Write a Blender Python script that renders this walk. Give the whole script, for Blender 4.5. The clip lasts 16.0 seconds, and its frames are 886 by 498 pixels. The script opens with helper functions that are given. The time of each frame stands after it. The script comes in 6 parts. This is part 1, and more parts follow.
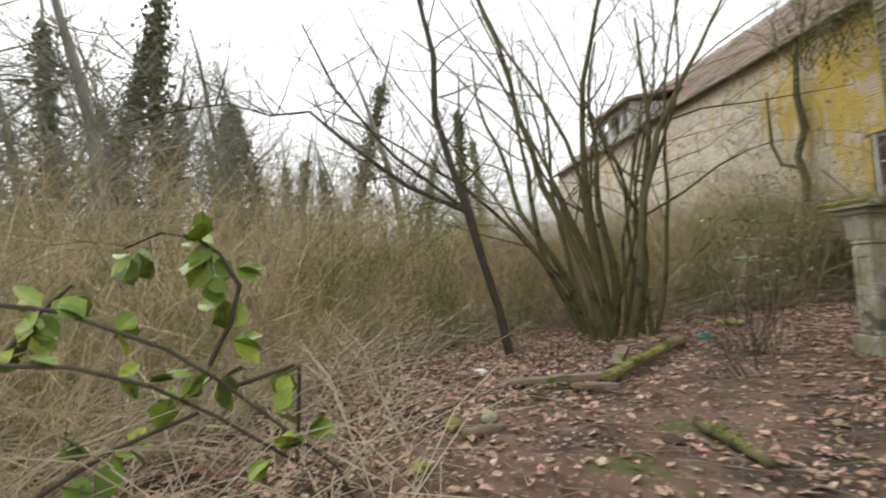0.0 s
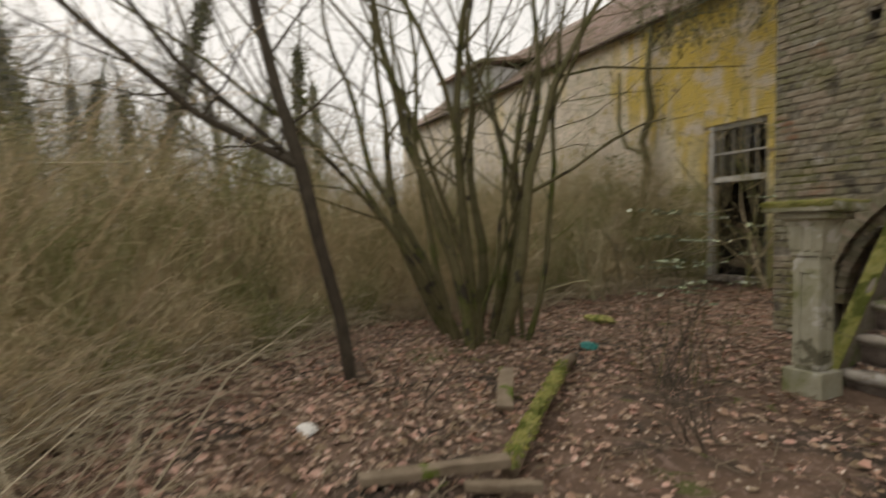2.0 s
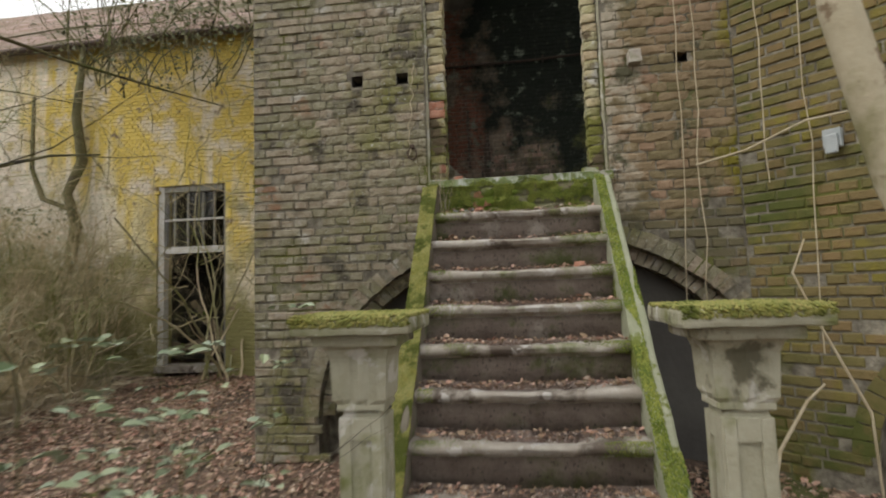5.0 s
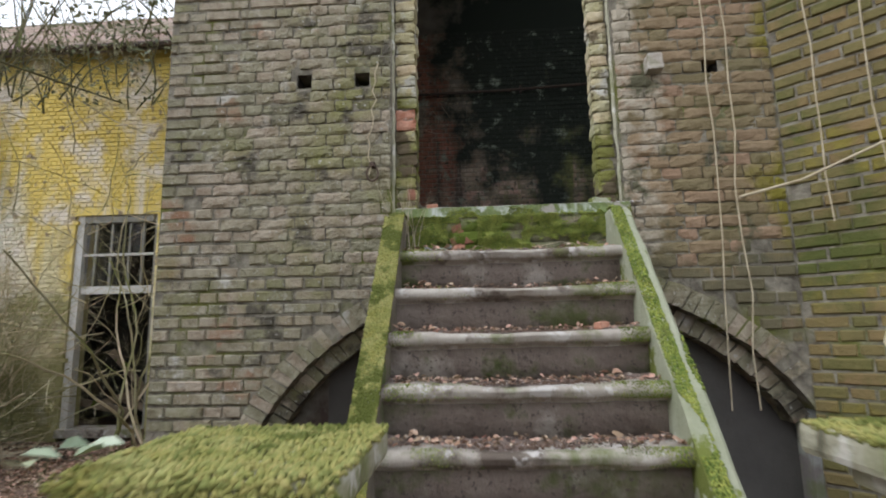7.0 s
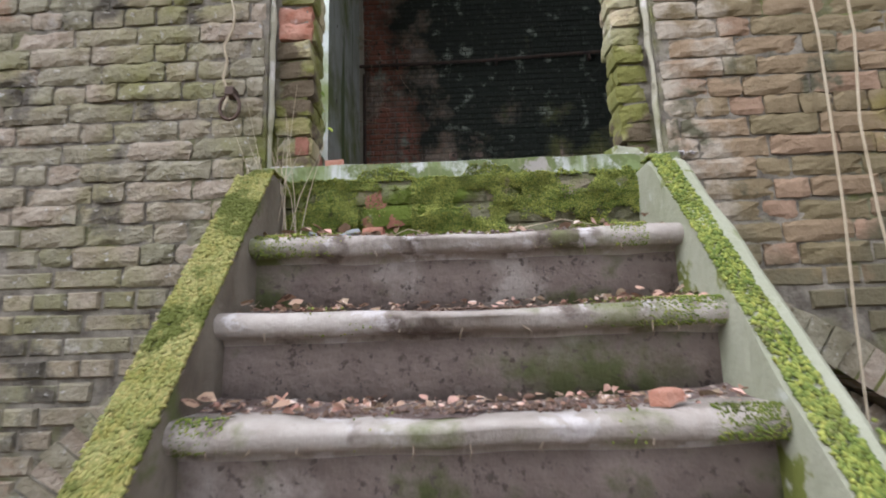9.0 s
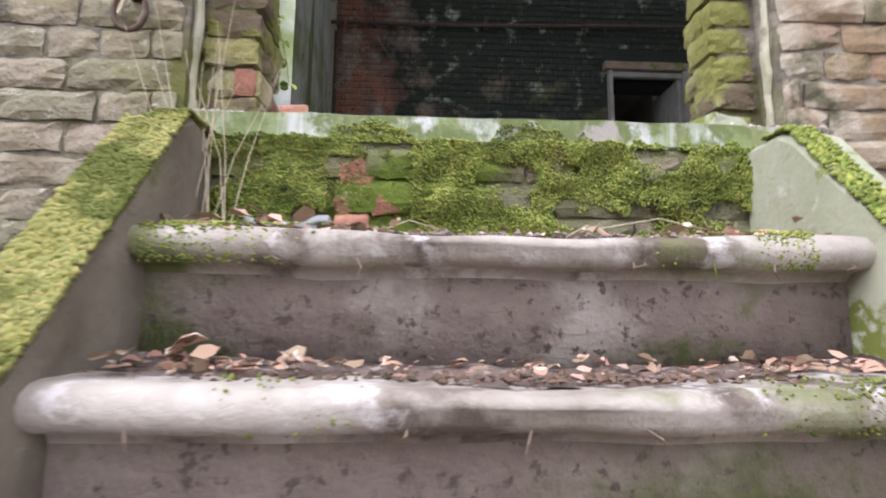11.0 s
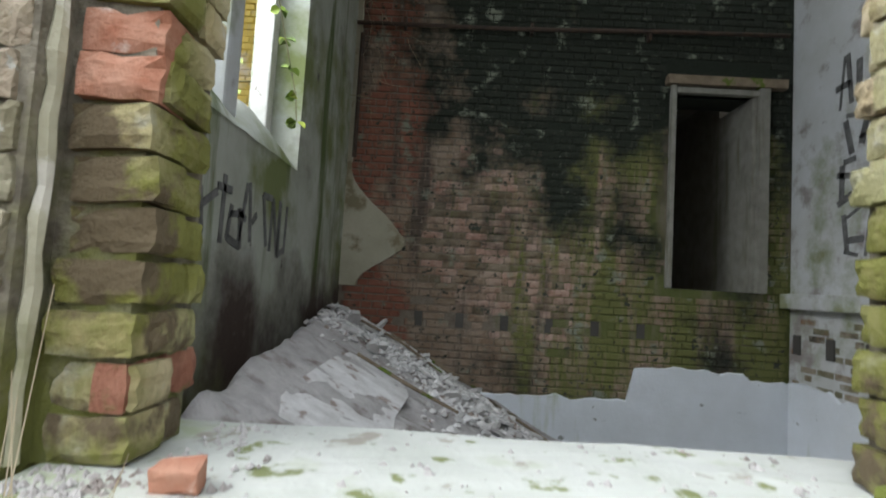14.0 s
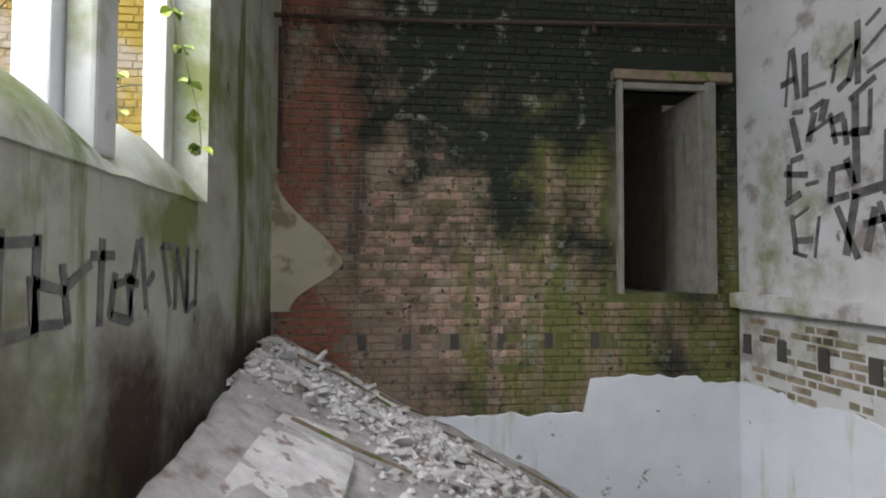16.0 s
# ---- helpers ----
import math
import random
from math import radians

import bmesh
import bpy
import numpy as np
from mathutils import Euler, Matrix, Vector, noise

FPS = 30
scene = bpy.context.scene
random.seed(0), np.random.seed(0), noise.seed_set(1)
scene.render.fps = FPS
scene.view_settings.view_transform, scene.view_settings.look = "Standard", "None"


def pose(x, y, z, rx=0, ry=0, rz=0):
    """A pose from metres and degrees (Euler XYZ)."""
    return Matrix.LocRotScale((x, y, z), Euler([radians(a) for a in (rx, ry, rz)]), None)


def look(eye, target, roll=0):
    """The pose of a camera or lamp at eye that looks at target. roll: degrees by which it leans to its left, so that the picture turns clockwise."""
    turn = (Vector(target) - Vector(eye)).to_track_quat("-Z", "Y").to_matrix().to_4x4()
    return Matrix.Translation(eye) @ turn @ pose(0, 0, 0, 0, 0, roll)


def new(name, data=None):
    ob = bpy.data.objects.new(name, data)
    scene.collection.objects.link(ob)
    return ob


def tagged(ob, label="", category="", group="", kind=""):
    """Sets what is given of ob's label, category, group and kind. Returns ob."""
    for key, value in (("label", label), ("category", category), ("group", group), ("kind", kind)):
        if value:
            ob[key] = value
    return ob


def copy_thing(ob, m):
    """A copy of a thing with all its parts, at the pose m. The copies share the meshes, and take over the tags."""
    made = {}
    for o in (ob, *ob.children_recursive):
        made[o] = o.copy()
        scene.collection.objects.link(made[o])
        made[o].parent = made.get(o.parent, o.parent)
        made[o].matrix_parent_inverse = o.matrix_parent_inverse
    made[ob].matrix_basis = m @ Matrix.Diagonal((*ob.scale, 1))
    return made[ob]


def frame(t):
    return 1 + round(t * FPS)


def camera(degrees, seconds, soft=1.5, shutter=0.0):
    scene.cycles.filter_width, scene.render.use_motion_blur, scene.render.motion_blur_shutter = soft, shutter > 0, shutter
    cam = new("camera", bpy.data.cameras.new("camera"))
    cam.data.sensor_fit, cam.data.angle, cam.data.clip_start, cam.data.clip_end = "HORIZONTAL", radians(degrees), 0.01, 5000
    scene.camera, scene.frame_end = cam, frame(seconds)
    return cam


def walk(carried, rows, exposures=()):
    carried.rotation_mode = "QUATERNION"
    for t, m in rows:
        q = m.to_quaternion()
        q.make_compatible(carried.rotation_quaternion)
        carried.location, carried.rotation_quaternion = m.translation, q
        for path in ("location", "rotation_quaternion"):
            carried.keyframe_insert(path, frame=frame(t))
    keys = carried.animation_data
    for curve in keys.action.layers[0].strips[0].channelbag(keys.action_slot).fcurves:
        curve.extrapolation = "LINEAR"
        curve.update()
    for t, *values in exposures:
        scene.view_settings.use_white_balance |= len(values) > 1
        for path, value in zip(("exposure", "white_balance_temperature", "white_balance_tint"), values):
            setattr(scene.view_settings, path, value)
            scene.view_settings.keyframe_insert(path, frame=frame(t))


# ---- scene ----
cam = camera(79.8, 16.0, soft=1.9, shutter=0.5)
UNIT = 1.09  # metres to one unit of the plan
PATH = [
    (0, (2.862, -5.891, 0.746), (0.893, -5.568, 0.876), -3.4),
    (0.5, (2.565, -5.852, 0.633), (0.577, -5.679, 0.758), -2.4),
    (1, (2.003, -5.749, 0.685), (0.020, -5.490, 0.716), -0.6),
    (1.5, (1.611, -5.599, 0.799), (-0.304, -5.026, 0.734), 0.4),
    (2, (1.269, -5.524, 0.986), (-0.514, -4.619, 0.936), -0.1),
    (2.5, (0.890, -5.369, 1.112), (-0.606, -4.044, 1.200), -1.0),
    (3, (0.592, -5.082, 1.181), (-0.624, -3.499, 1.298), -2.0),
    (3.5, (0.325, -4.874, 1.238), (-0.640, -3.126, 1.346), -1.7),
    (4, (0.117, -4.689, 1.243), (-0.588, -2.821, 1.351), -1.0),
    (4.5, (0.004, -4.332, 1.219), (-0.433, -2.383, 1.325), -1.6),
    (5, (-0.039, -3.920, 1.254), (-0.305, -1.945, 1.416), -1.9),
    (5.2, (-0.055, -3.766, 1.256), (-0.298, -1.791, 1.458), -1.5),
    (7.3, (-0.195, -2.742, 1.406), (-0.310, -0.775, 1.749), -1.2),
    (7.5, (-0.106, -2.544, 1.424), (-0.260, -0.583, 1.788), -0.4),
    (8, (-0.067, -2.225, 1.395), (-0.172, -0.268, 1.793), -1.2),
    (8.5, (-0.014, -1.913, 1.441), (-0.097, 0.050, 1.814), -1.9),
    (10.8, (-0.198, -1.166, 1.652), (-0.061, 0.806, 1.955), 0.9),
    (11, (-0.155, -1.104, 1.656), (-0.061, 0.874, 1.935), 0.5),
    (11.5, (-0.065, -1.011, 1.802), (-0.086, 0.978, 2.012), -0.5),
    (12, (-0.113, -0.921, 1.879), (-0.153, 1.069, 2.081), -0.9),
    (12.5, (-0.123, -0.859, 2.034), (-0.102, 1.129, 2.250), -0.1),
    (13, (-0.019, -0.740, 2.099), (-0.006, 1.253, 2.259), -0.1),
    (13.5, (-0.024, -0.732, 2.228), (-0.080, 1.264, 2.339), 0.4),
    (14, (-0.102, -0.665, 2.366), (-0.134, 1.330, 2.504), 3.4),
    (14.5, (-0.128, -0.640, 2.422), (-0.077, 1.354, 2.577), 4.6),
    (15, (-0.093, -0.565, 2.454), (0.021, 1.429, 2.562), 3.6),
    (15.5, (-0.011, -0.436, 2.566), (0.146, 1.557, 2.634), 1.6),
    (16, (-0.110, -0.316, 2.700), (0.077, 1.674, 2.762), 0.2),
]
walk(cam, [(t, look(Vector(eye) * UNIT, Vector(target) * UNIT, roll)) for t, eye, target, roll in PATH],
     exposures=[(0, 0.5, 6500, 10), (0.8, 0.25, 6600, 11), (1.5, -0.02, 7000, 12), (2.5, -0.1, 7300, 13), (3.5, -0.05, 7800, 16), (4.2, 0.12, 7600, 15), (5.0, 0.45, 6600, 10), (7.5, 0.85, 5900, 13), (8.5, 1.08, 5800, 17),
                (11.0, 1.72, 5900, 22), (12.5, 1.5, 6200, 18), (13.0, 1.45, 6300, 14), (13.5, 1.4, 6200, 8), (14.5, 1.35, 6100, 10), (15.2, 1.55, 6200, 17), (16.0, 1.8, 6400, 15)])

# ---- world and light ----
world = bpy.data.worlds.new("overcast_sky")
scene.world = world
world.use_nodes = True
wn = world.node_tree
sky = wn.nodes.new("ShaderNodeTexSky")
sky.sky_type, sky.sun_disc = "NISHITA", False
sky.sun_elevation, sky.sun_rotation = radians(41), radians(241)
sky.air_density, sky.dust_density = 1.0, 4.0
grey = wn.nodes.new("ShaderNodeHueSaturation")
grey.inputs["Saturation"].default_value = 0.12
wn.links.new(sky.outputs["Color"], grey.inputs["Color"])
cloud = wn.nodes.new("ShaderNodeMix")
cloud.data_type = "RGBA"
cloud.inputs[0].default_value = 0.8
cloud.inputs[7].default_value = (7.2, 7.35, 7.4, 1)
wn.links.new(grey.outputs["Color"], cloud.inputs[6])
wn.links.new(cloud.outputs[2], wn.nodes["Background"].inputs["Color"])
wn.nodes["Background"].inputs["Strength"].default_value = 0.15
sun = new("sun", bpy.data.lights.new("sun", "SUN"))
sun.data.energy, sun.data.angle, sun.data.color = 1.1, radians(40), (1.0, 0.97, 0.92)
sun.matrix_world = look((-9, -5, 9), (0, 0, 0))
opening = new("window_daylight", bpy.data.lights.new("window_daylight", "AREA"))
opening.data.shape, opening.data.size, opening.data.size_y = "RECTANGLE", 1.75, 1.85
opening.data.energy, opening.data.color = 27, (0.93, 0.97, 1.0)
opening.matrix_world = look((-1.564, 1.9, 4.68), (2.735, 2.37, 1.82))


# ---- materials ----
def surface(name, c1, c2, scale=8.0, rough=0.9, bump=0.3, bump_scale=40.0, layers=(), vary=0.0, island=False, spec=0.3, metal=0.0):
    """Noise between two colours, stained layers over it, and fine relief. A layer: colour, noise scale, threshold, softness,
    and at will an axis with the two places between which it grows."""
    m = bpy.data.materials.new(name)
    m.use_nodes = True
    nt = m.node_tree
    N, L = nt.nodes, nt.links
    bsdf = N["Principled BSDF"]
    bsdf.inputs["Roughness"].default_value = rough
    bsdf.inputs["Metallic"].default_value = metal
    bsdf.inputs["Specular IOR Level"].default_value = spec
    pos = N.new("ShaderNodeNewGeometry")
    sep = N.new("ShaderNodeSeparateXYZ")
    L.new(pos.outputs["Position"], sep.inputs[0])

    def ntex(sc, detail=5.0):
        t = N.new("ShaderNodeTexNoise")
        t.inputs["Scale"].default_value, t.inputs["Detail"].default_value = sc / UNIT, detail
        t.inputs["Roughness"].default_value = 0.62
        if sc < 0:  # drawn out downwards
            t.inputs["Scale"].default_value = -sc / UNIT
            st = N.new("ShaderNodeVectorMath")
            st.operation, st.inputs[1].default_value = "MULTIPLY", (1, 1, 0.13)
            L.new(pos.outputs["Position"], st.inputs[0])
            L.new(st.outputs[0], t.inputs["Vector"])
        else:
            L.new(pos.outputs["Position"], t.inputs["Vector"])
        return t.outputs["Fac"]

    def ramp(value, lo, hi):
        r = N.new("ShaderNodeMapRange")
        r.inputs["From Min"].default_value, r.inputs["From Max"].default_value = lo, hi
        L.new(value, r.inputs["Value"])
        return r.outputs["Result"]

    def math_node(op, a, b):
        n = N.new("ShaderNodeMath")
        n.operation = op
        for i, v in enumerate((a, b)):
            if isinstance(v, (int, float)):
                n.inputs[i].default_value = v
            else:
                L.new(v, n.inputs[i])
        return n.outputs[0]

    def mix(fac, a, b):
        n = N.new("ShaderNodeMix")
        n.data_type = "RGBA"
        for k, v in ((0, fac), (6, a), (7, b)):
            if isinstance(v, tuple):
                n.inputs[k].default_value = (*v, 1)
            else:
                L.new(v, n.inputs[k])
        return n.outputs[2]

    col = mix(ramp(ntex(scale), 0.32, 0.68), c1, c2)
    if vary:
        if island:
            rnd = pos.outputs["Random Per Island"]
        else:
            info = N.new("ShaderNodeObjectInfo")
            rnd = info.outputs["Random"]
        hsv = N.new("ShaderNodeHueSaturation")
        L.new(col, hsv.inputs["Color"])
        L.new(math_node("MULTIPLY_ADD", rnd, vary * 2), hsv.inputs["Value"])
        hsv.inputs["Value"].links[0].from_node.inputs[2].default_value = 1 - vary
        L.new(math_node("MULTIPLY_ADD", rnd, -0.05), hsv.inputs["Hue"])
        hsv.inputs["Hue"].links[0].from_node.inputs[2].default_value = 0.525
        col = hsv.outputs["Color"]
    for layer in layers:
        c, sc, lo, soft = layer[:4]
        val = math_node("MULTIPLY_ADD", ntex(sc, 6.0), 1.7)
        val.node.inputs[2].default_value = -0.35
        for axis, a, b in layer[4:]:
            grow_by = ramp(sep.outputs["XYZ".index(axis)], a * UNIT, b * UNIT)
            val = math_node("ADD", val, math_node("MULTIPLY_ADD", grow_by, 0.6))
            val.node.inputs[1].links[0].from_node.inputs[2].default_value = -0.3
        col = mix(ramp(val, lo, lo + soft), col, c)
    L.new(col, bsdf.inputs["Base Color"])
    if bump:
        b = N.new("ShaderNodeBump")
        b.inputs["Strength"].default_value, b.inputs["Distance"].default_value = bump, 0.02
        L.new(math_node("ADD", ntex(bump_scale, 8.0), math_node("MULTIPLY", ntex(bump_scale * 0.2), 1.5)), b.inputs["Height"])
        L.new(b.outputs["Normal"], bsdf.inputs["Normal"])
    return m


MOSS = (0.10, 0.135, 0.018)
ALGAE = (0.115, 0.12, 0.03)
M = {}
M["brick_old"] = surface("weathered_brick", (0.18, 0.15, 0.095), (0.32, 0.29, 0.21), 11, 0.92, 0.8, 60,
                         [((0.235, 0.135, 0.08), 2.2, 0.64, 0.14), ((0.38, 0.36, 0.31), 5, 0.64, 0.15), ((0.175, 0.17, 0.06), 1.5, 0.48, 0.3), ((0.085, 0.075, 0.055), 3.1, 0.60, 0.14), ((0.38, 0.365, 0.32), 38, 0.70, 0.08)], 0.2)
M["brick_far"] = surface("weathered_brick_joined", (0.18, 0.15, 0.095), (0.32, 0.29, 0.21), 11, 0.92, 0.8, 60,
                         [((0.235, 0.135, 0.08), 2.2, 0.64, 0.14), ((0.38, 0.36, 0.31), 5, 0.64, 0.15), ((0.175, 0.17, 0.06), 1.5, 0.48, 0.3), ((0.085, 0.075, 0.055), 3.1, 0.60, 0.14), ((0.38, 0.365, 0.32), 38, 0.70, 0.08)], 0.2, True)
M["brick_right"] = surface("reddish_brick", (0.18, 0.125, 0.065), (0.25, 0.18, 0.10), 9, 0.92, 0.5, 60,
                           [((0.33, 0.29, 0.22), 5, 0.52, 0.2, ("X", 1.15, 0.65)), ((0.155, 0.135, 0.018), 1.2, 0.52, 0.2, ("X", 1.15, 1.65)), ((0.12, 0.105, 0.06), 1.6, 0.5, 0.2, ("Z", 2.4, 1.2)), ((0.09, 0.085, 0.05), 3.1, 0.62, 0.1)], 0.25, True)
M["brick_canted"] = surface("algae_covered_brick", (0.13, 0.108, 0.042), (0.18, 0.138, 0.055), 6, 0.92, 0.5, 60,
                            [((0.075, 0.085, 0.02), 1.6, 0.5, 0.2), ((0.18, 0.15, 0.03), 2.5, 0.58, 0.2)], 0.2, True)
M["brick_jamb"] = surface("lichen_jamb_brick", (0.34, 0.29, 0.15), (0.45, 0.40, 0.27), 14, 0.92, 0.6, 70,
                          [((0.44, 0.42, 0.36), 6, 0.58, 0.12), ((0.16, 0.16, 0.04), 3.5, 0.45, 0.3, ("Z", 3.3, 2.2)), ((0.11, 0.085, 0.05), 4, 0.62, 0.1)], 0.2)
M["brick_red"] = surface("broken_red_brick", (0.34, 0.14, 0.085), (0.45, 0.25, 0.175), 18, 0.9, 0.5, 70, [((0.55, 0.42, 0.36), 12, 0.62, 0.1)])
M["brick_moss"] = surface("mossy_riser_brick", (0.13, 0.12, 0.06), (0.2, 0.18, 0.12), 12, 0.95, 0.6, 60, [(MOSS, 4, 0.40, 0.2), ((0.3, 0.29, 0.26), 7, 0.66, 0.1)], 0.2)
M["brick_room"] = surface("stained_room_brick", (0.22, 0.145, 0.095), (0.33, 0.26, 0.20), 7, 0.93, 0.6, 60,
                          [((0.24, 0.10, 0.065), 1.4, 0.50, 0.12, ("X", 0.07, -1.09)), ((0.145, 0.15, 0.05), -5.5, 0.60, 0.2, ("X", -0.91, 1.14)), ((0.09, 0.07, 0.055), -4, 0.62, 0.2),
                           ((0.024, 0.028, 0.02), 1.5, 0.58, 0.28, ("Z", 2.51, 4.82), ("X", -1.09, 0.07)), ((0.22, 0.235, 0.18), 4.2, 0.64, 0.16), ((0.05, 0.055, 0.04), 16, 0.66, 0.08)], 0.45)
M["mortar"] = surface("old_lime_mortar", (0.27, 0.245, 0.19), (0.07, 0.06, 0.045), 12, 0.98, 0.6, 60, [(ALGAE, 2.0, 0.52, 0.2)])
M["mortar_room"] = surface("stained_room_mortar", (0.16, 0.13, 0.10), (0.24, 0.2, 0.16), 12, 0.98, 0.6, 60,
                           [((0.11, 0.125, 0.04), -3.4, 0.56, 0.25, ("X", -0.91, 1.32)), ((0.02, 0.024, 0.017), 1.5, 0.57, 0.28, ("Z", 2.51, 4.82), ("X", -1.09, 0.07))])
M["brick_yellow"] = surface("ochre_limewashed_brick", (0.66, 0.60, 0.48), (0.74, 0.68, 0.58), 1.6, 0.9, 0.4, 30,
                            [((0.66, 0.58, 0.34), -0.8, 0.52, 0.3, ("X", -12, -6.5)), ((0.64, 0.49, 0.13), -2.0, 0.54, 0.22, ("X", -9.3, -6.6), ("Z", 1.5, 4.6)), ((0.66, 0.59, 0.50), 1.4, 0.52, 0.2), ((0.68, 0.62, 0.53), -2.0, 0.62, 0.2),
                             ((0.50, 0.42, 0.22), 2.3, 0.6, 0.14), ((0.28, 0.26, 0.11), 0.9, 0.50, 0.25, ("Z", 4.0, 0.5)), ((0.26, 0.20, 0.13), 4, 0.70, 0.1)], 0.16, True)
M["stone"] = surface("worn_sandstone", (0.26, 0.225, 0.185), (0.41, 0.375, 0.325), 7, 0.85, 0.4, 50,
                     [((0.12, 0.095, 0.075), 4, 0.55, 0.15), ((0.13, 0.145, 0.05), 3.2, 0.62, 0.2), ((0.46, 0.43, 0.40), 9, 0.63, 0.1)])
# Riser stone, a darker tone than the treads.
M["riser"] = surface("dark_stone_riser", (0.13, 0.10, 0.082), (0.22, 0.18, 0.15), 7, 0.8, 0.4, 50,
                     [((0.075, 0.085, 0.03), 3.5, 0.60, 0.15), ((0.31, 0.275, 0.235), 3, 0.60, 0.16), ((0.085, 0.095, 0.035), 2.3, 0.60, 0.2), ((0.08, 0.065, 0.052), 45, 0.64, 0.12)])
M["stone_pier"] = surface("lichen_grey_pier_stone", (0.30, 0.285, 0.20), (0.42, 0.40, 0.31), 6, 0.88, 0.35, 50,
                          [((0.17, 0.18, 0.07), 3, 0.54, 0.2), ((0.5, 0.48, 0.42), 7, 0.62, 0.1), ((0.13, 0.12, 0.08), 5, 0.65, 0.1)])
M["stone_green"] = surface("pale_green_coping_stone", (0.24, 0.255, 0.165), (0.33, 0.335, 0.245), 5, 0.85, 0.3, 50, [((0.13, 0.15, 0.03), 4, 0.57, 0.06), ((0.42, 0.43, 0.36), 8, 0.72, 0.1)])
M["slab"] = surface("pale_sill_slab", (0.43, 0.445, 0.41), (0.50, 0.51, 0.485), 6, 0.7, 0.2, 60, [((0.33, 0.36, 0.25), 3, 0.54, 0.2), ((0.17, 0.22, 0.08), -16, 0.62, 0.3, ("Y", -0.01, -0.04)), ((0.12, 0.15, 0.05), 9, 0.74, 0.12, ("Y", -0.01, -0.04)), ((0.3, 0.28, 0.24), 9, 0.68, 0.1), ((0.17, 0.19, 0.08), -14, 0.66, 0.1)])
# Soil brown for the left coping, darkened further for its shadowed inner face.
M["coping_shaded"] = surface("shaded_soil_brown_coping_stone", (0.12, 0.10, 0.075), (0.21, 0.185, 0.14), 6, 0.85, 0.4, 50, [((0.10, 0.115, 0.04), 4, 0.56, 0.12)])
M["moss"] = surface("green_moss", (0.13, 0.175, 0.03), (0.25, 0.28, 0.065), 9, 1.0, 0.0, 60, [((0.065, 0.08, 0.014), 6, 0.58, 0.2), ((0.22, 0.20, 0.10), 12, 0.72, 0.1)], 0.35, True)
M["moss_dry"] = surface("yellowish_moss", (0.20, 0.20, 0.045), (0.29, 0.28, 0.10), 14, 1.0, 0.0, 60, [((0.09, 0.105, 0.02), 6, 0.54, 0.12)], 0.25, True)
M["soil"] = surface("leaf_mould_soil", (0.105, 0.066, 0.044), (0.175, 0.115, 0.08), 3, 0.95, 0.8, 30, [((0.055, 0.042, 0.03), 1.2, 0.5, 0.15), ((0.09, 0.10, 0.03), 0.9, 0.66, 0.06), ((0.22, 0.15, 0.12), 26, 0.6, 0.06)])
M["leaf_dead"] = surface("dead_leaves", (0.29, 0.17, 0.105), (0.44, 0.315, 0.23), 3, 0.7, 0.0, 60, [((0.58, 0.48, 0.39), 30, 0.62, 0.06), ((0.11, 0.062, 0.04), 21, 0.64, 0.05)], 0.4, True)
M["leaf_green"] = surface("bramble_leaves", (0.16, 0.22, 0.03), (0.25, 0.33, 0.05), 12, 0.45, 0.2, 60, [((0.07, 0.10, 0.02), 7, 0.58, 0.1)], 0.25, True)
M["leaf_ivy"] = surface("ivy_leaves", (0.115, 0.125, 0.06), (0.20, 0.205, 0.11), 6, 0.5, 0.0, 60, [], 0.35, True)
M["bark"] = surface("greenish_hazel_bark", (0.10, 0.092, 0.038), (0.155, 0.135, 0.072), 10, 0.9, 0.5, 60, [((0.085, 0.10, 0.02), 3, 0.52, 0.2), ((0.05, 0.042, 0.03), 6, 0.6, 0.1)])
M["bark_dark"] = surface("dark_bark", (0.06, 0.05, 0.037), (0.10, 0.085, 0.062), 10, 0.9, 0.4, 60, [])
M["bark_pale"] = surface("pale_lichen_bark", (0.36, 0.31, 0.21), (0.46, 0.41, 0.30), 6, 0.85, 0.3, 40, [((0.24, 0.22, 0.12), 3, 0.55, 0.15), ((0.18, 0.13, 0.08), 9, 0.66, 0.1)])
# Bark lightened to grey so that distance haze sits in the colour.
M["bark_far"] = surface("hazed_far_bark", (0.25, 0.245, 0.21), (0.34, 0.33, 0.30), 2, 0.95, 0.2, 20, [((0.085, 0.10, 0.045), 0.8, 0.55, 0.2)])
M["reed"] = surface("dry_brush_stems", (0.36, 0.29, 0.155), (0.54, 0.45, 0.28), 4, 0.8, 0.0, 60, [((0.21, 0.215, 0.085), 0.7, 0.48, 0.12), ((0.50, 0.40, 0.27), 1.1, 0.62, 0.06)], 0.35, True)
M["vine"] = surface("pale_dry_vine", (0.34, 0.28, 0.18), (0.45, 0.39, 0.28), 9, 0.8, 0.2, 60)
M["wood"] = surface("grey_weathered_wood", (0.16, 0.12, 0.08), (0.26, 0.205, 0.145), 9, 0.85, 0.4, 60, [(MOSS, 4, 0.64, 0.06)])
M["paint"] = surface("flaking_white_paint", (0.48, 0.47, 0.43), (0.60, 0.585, 0.55), 9, 0.6, 0.3, 60, [((0.25, 0.22, 0.18), 9, 0.76, 0.06)])
M["plaster"] = surface("stained_plaster", (0.50, 0.51, 0.49), (0.60, 0.61, 0.62), 2.5, 0.9, 0.25, 30,
                       [((0.25, 0.27, 0.15), 1.3, 0.54, 0.22), ((0.30, 0.27, 0.25), 2.2, 0.58, 0.14), ((0.16, 0.145, 0.13), 4, 0.80, 0.08)])
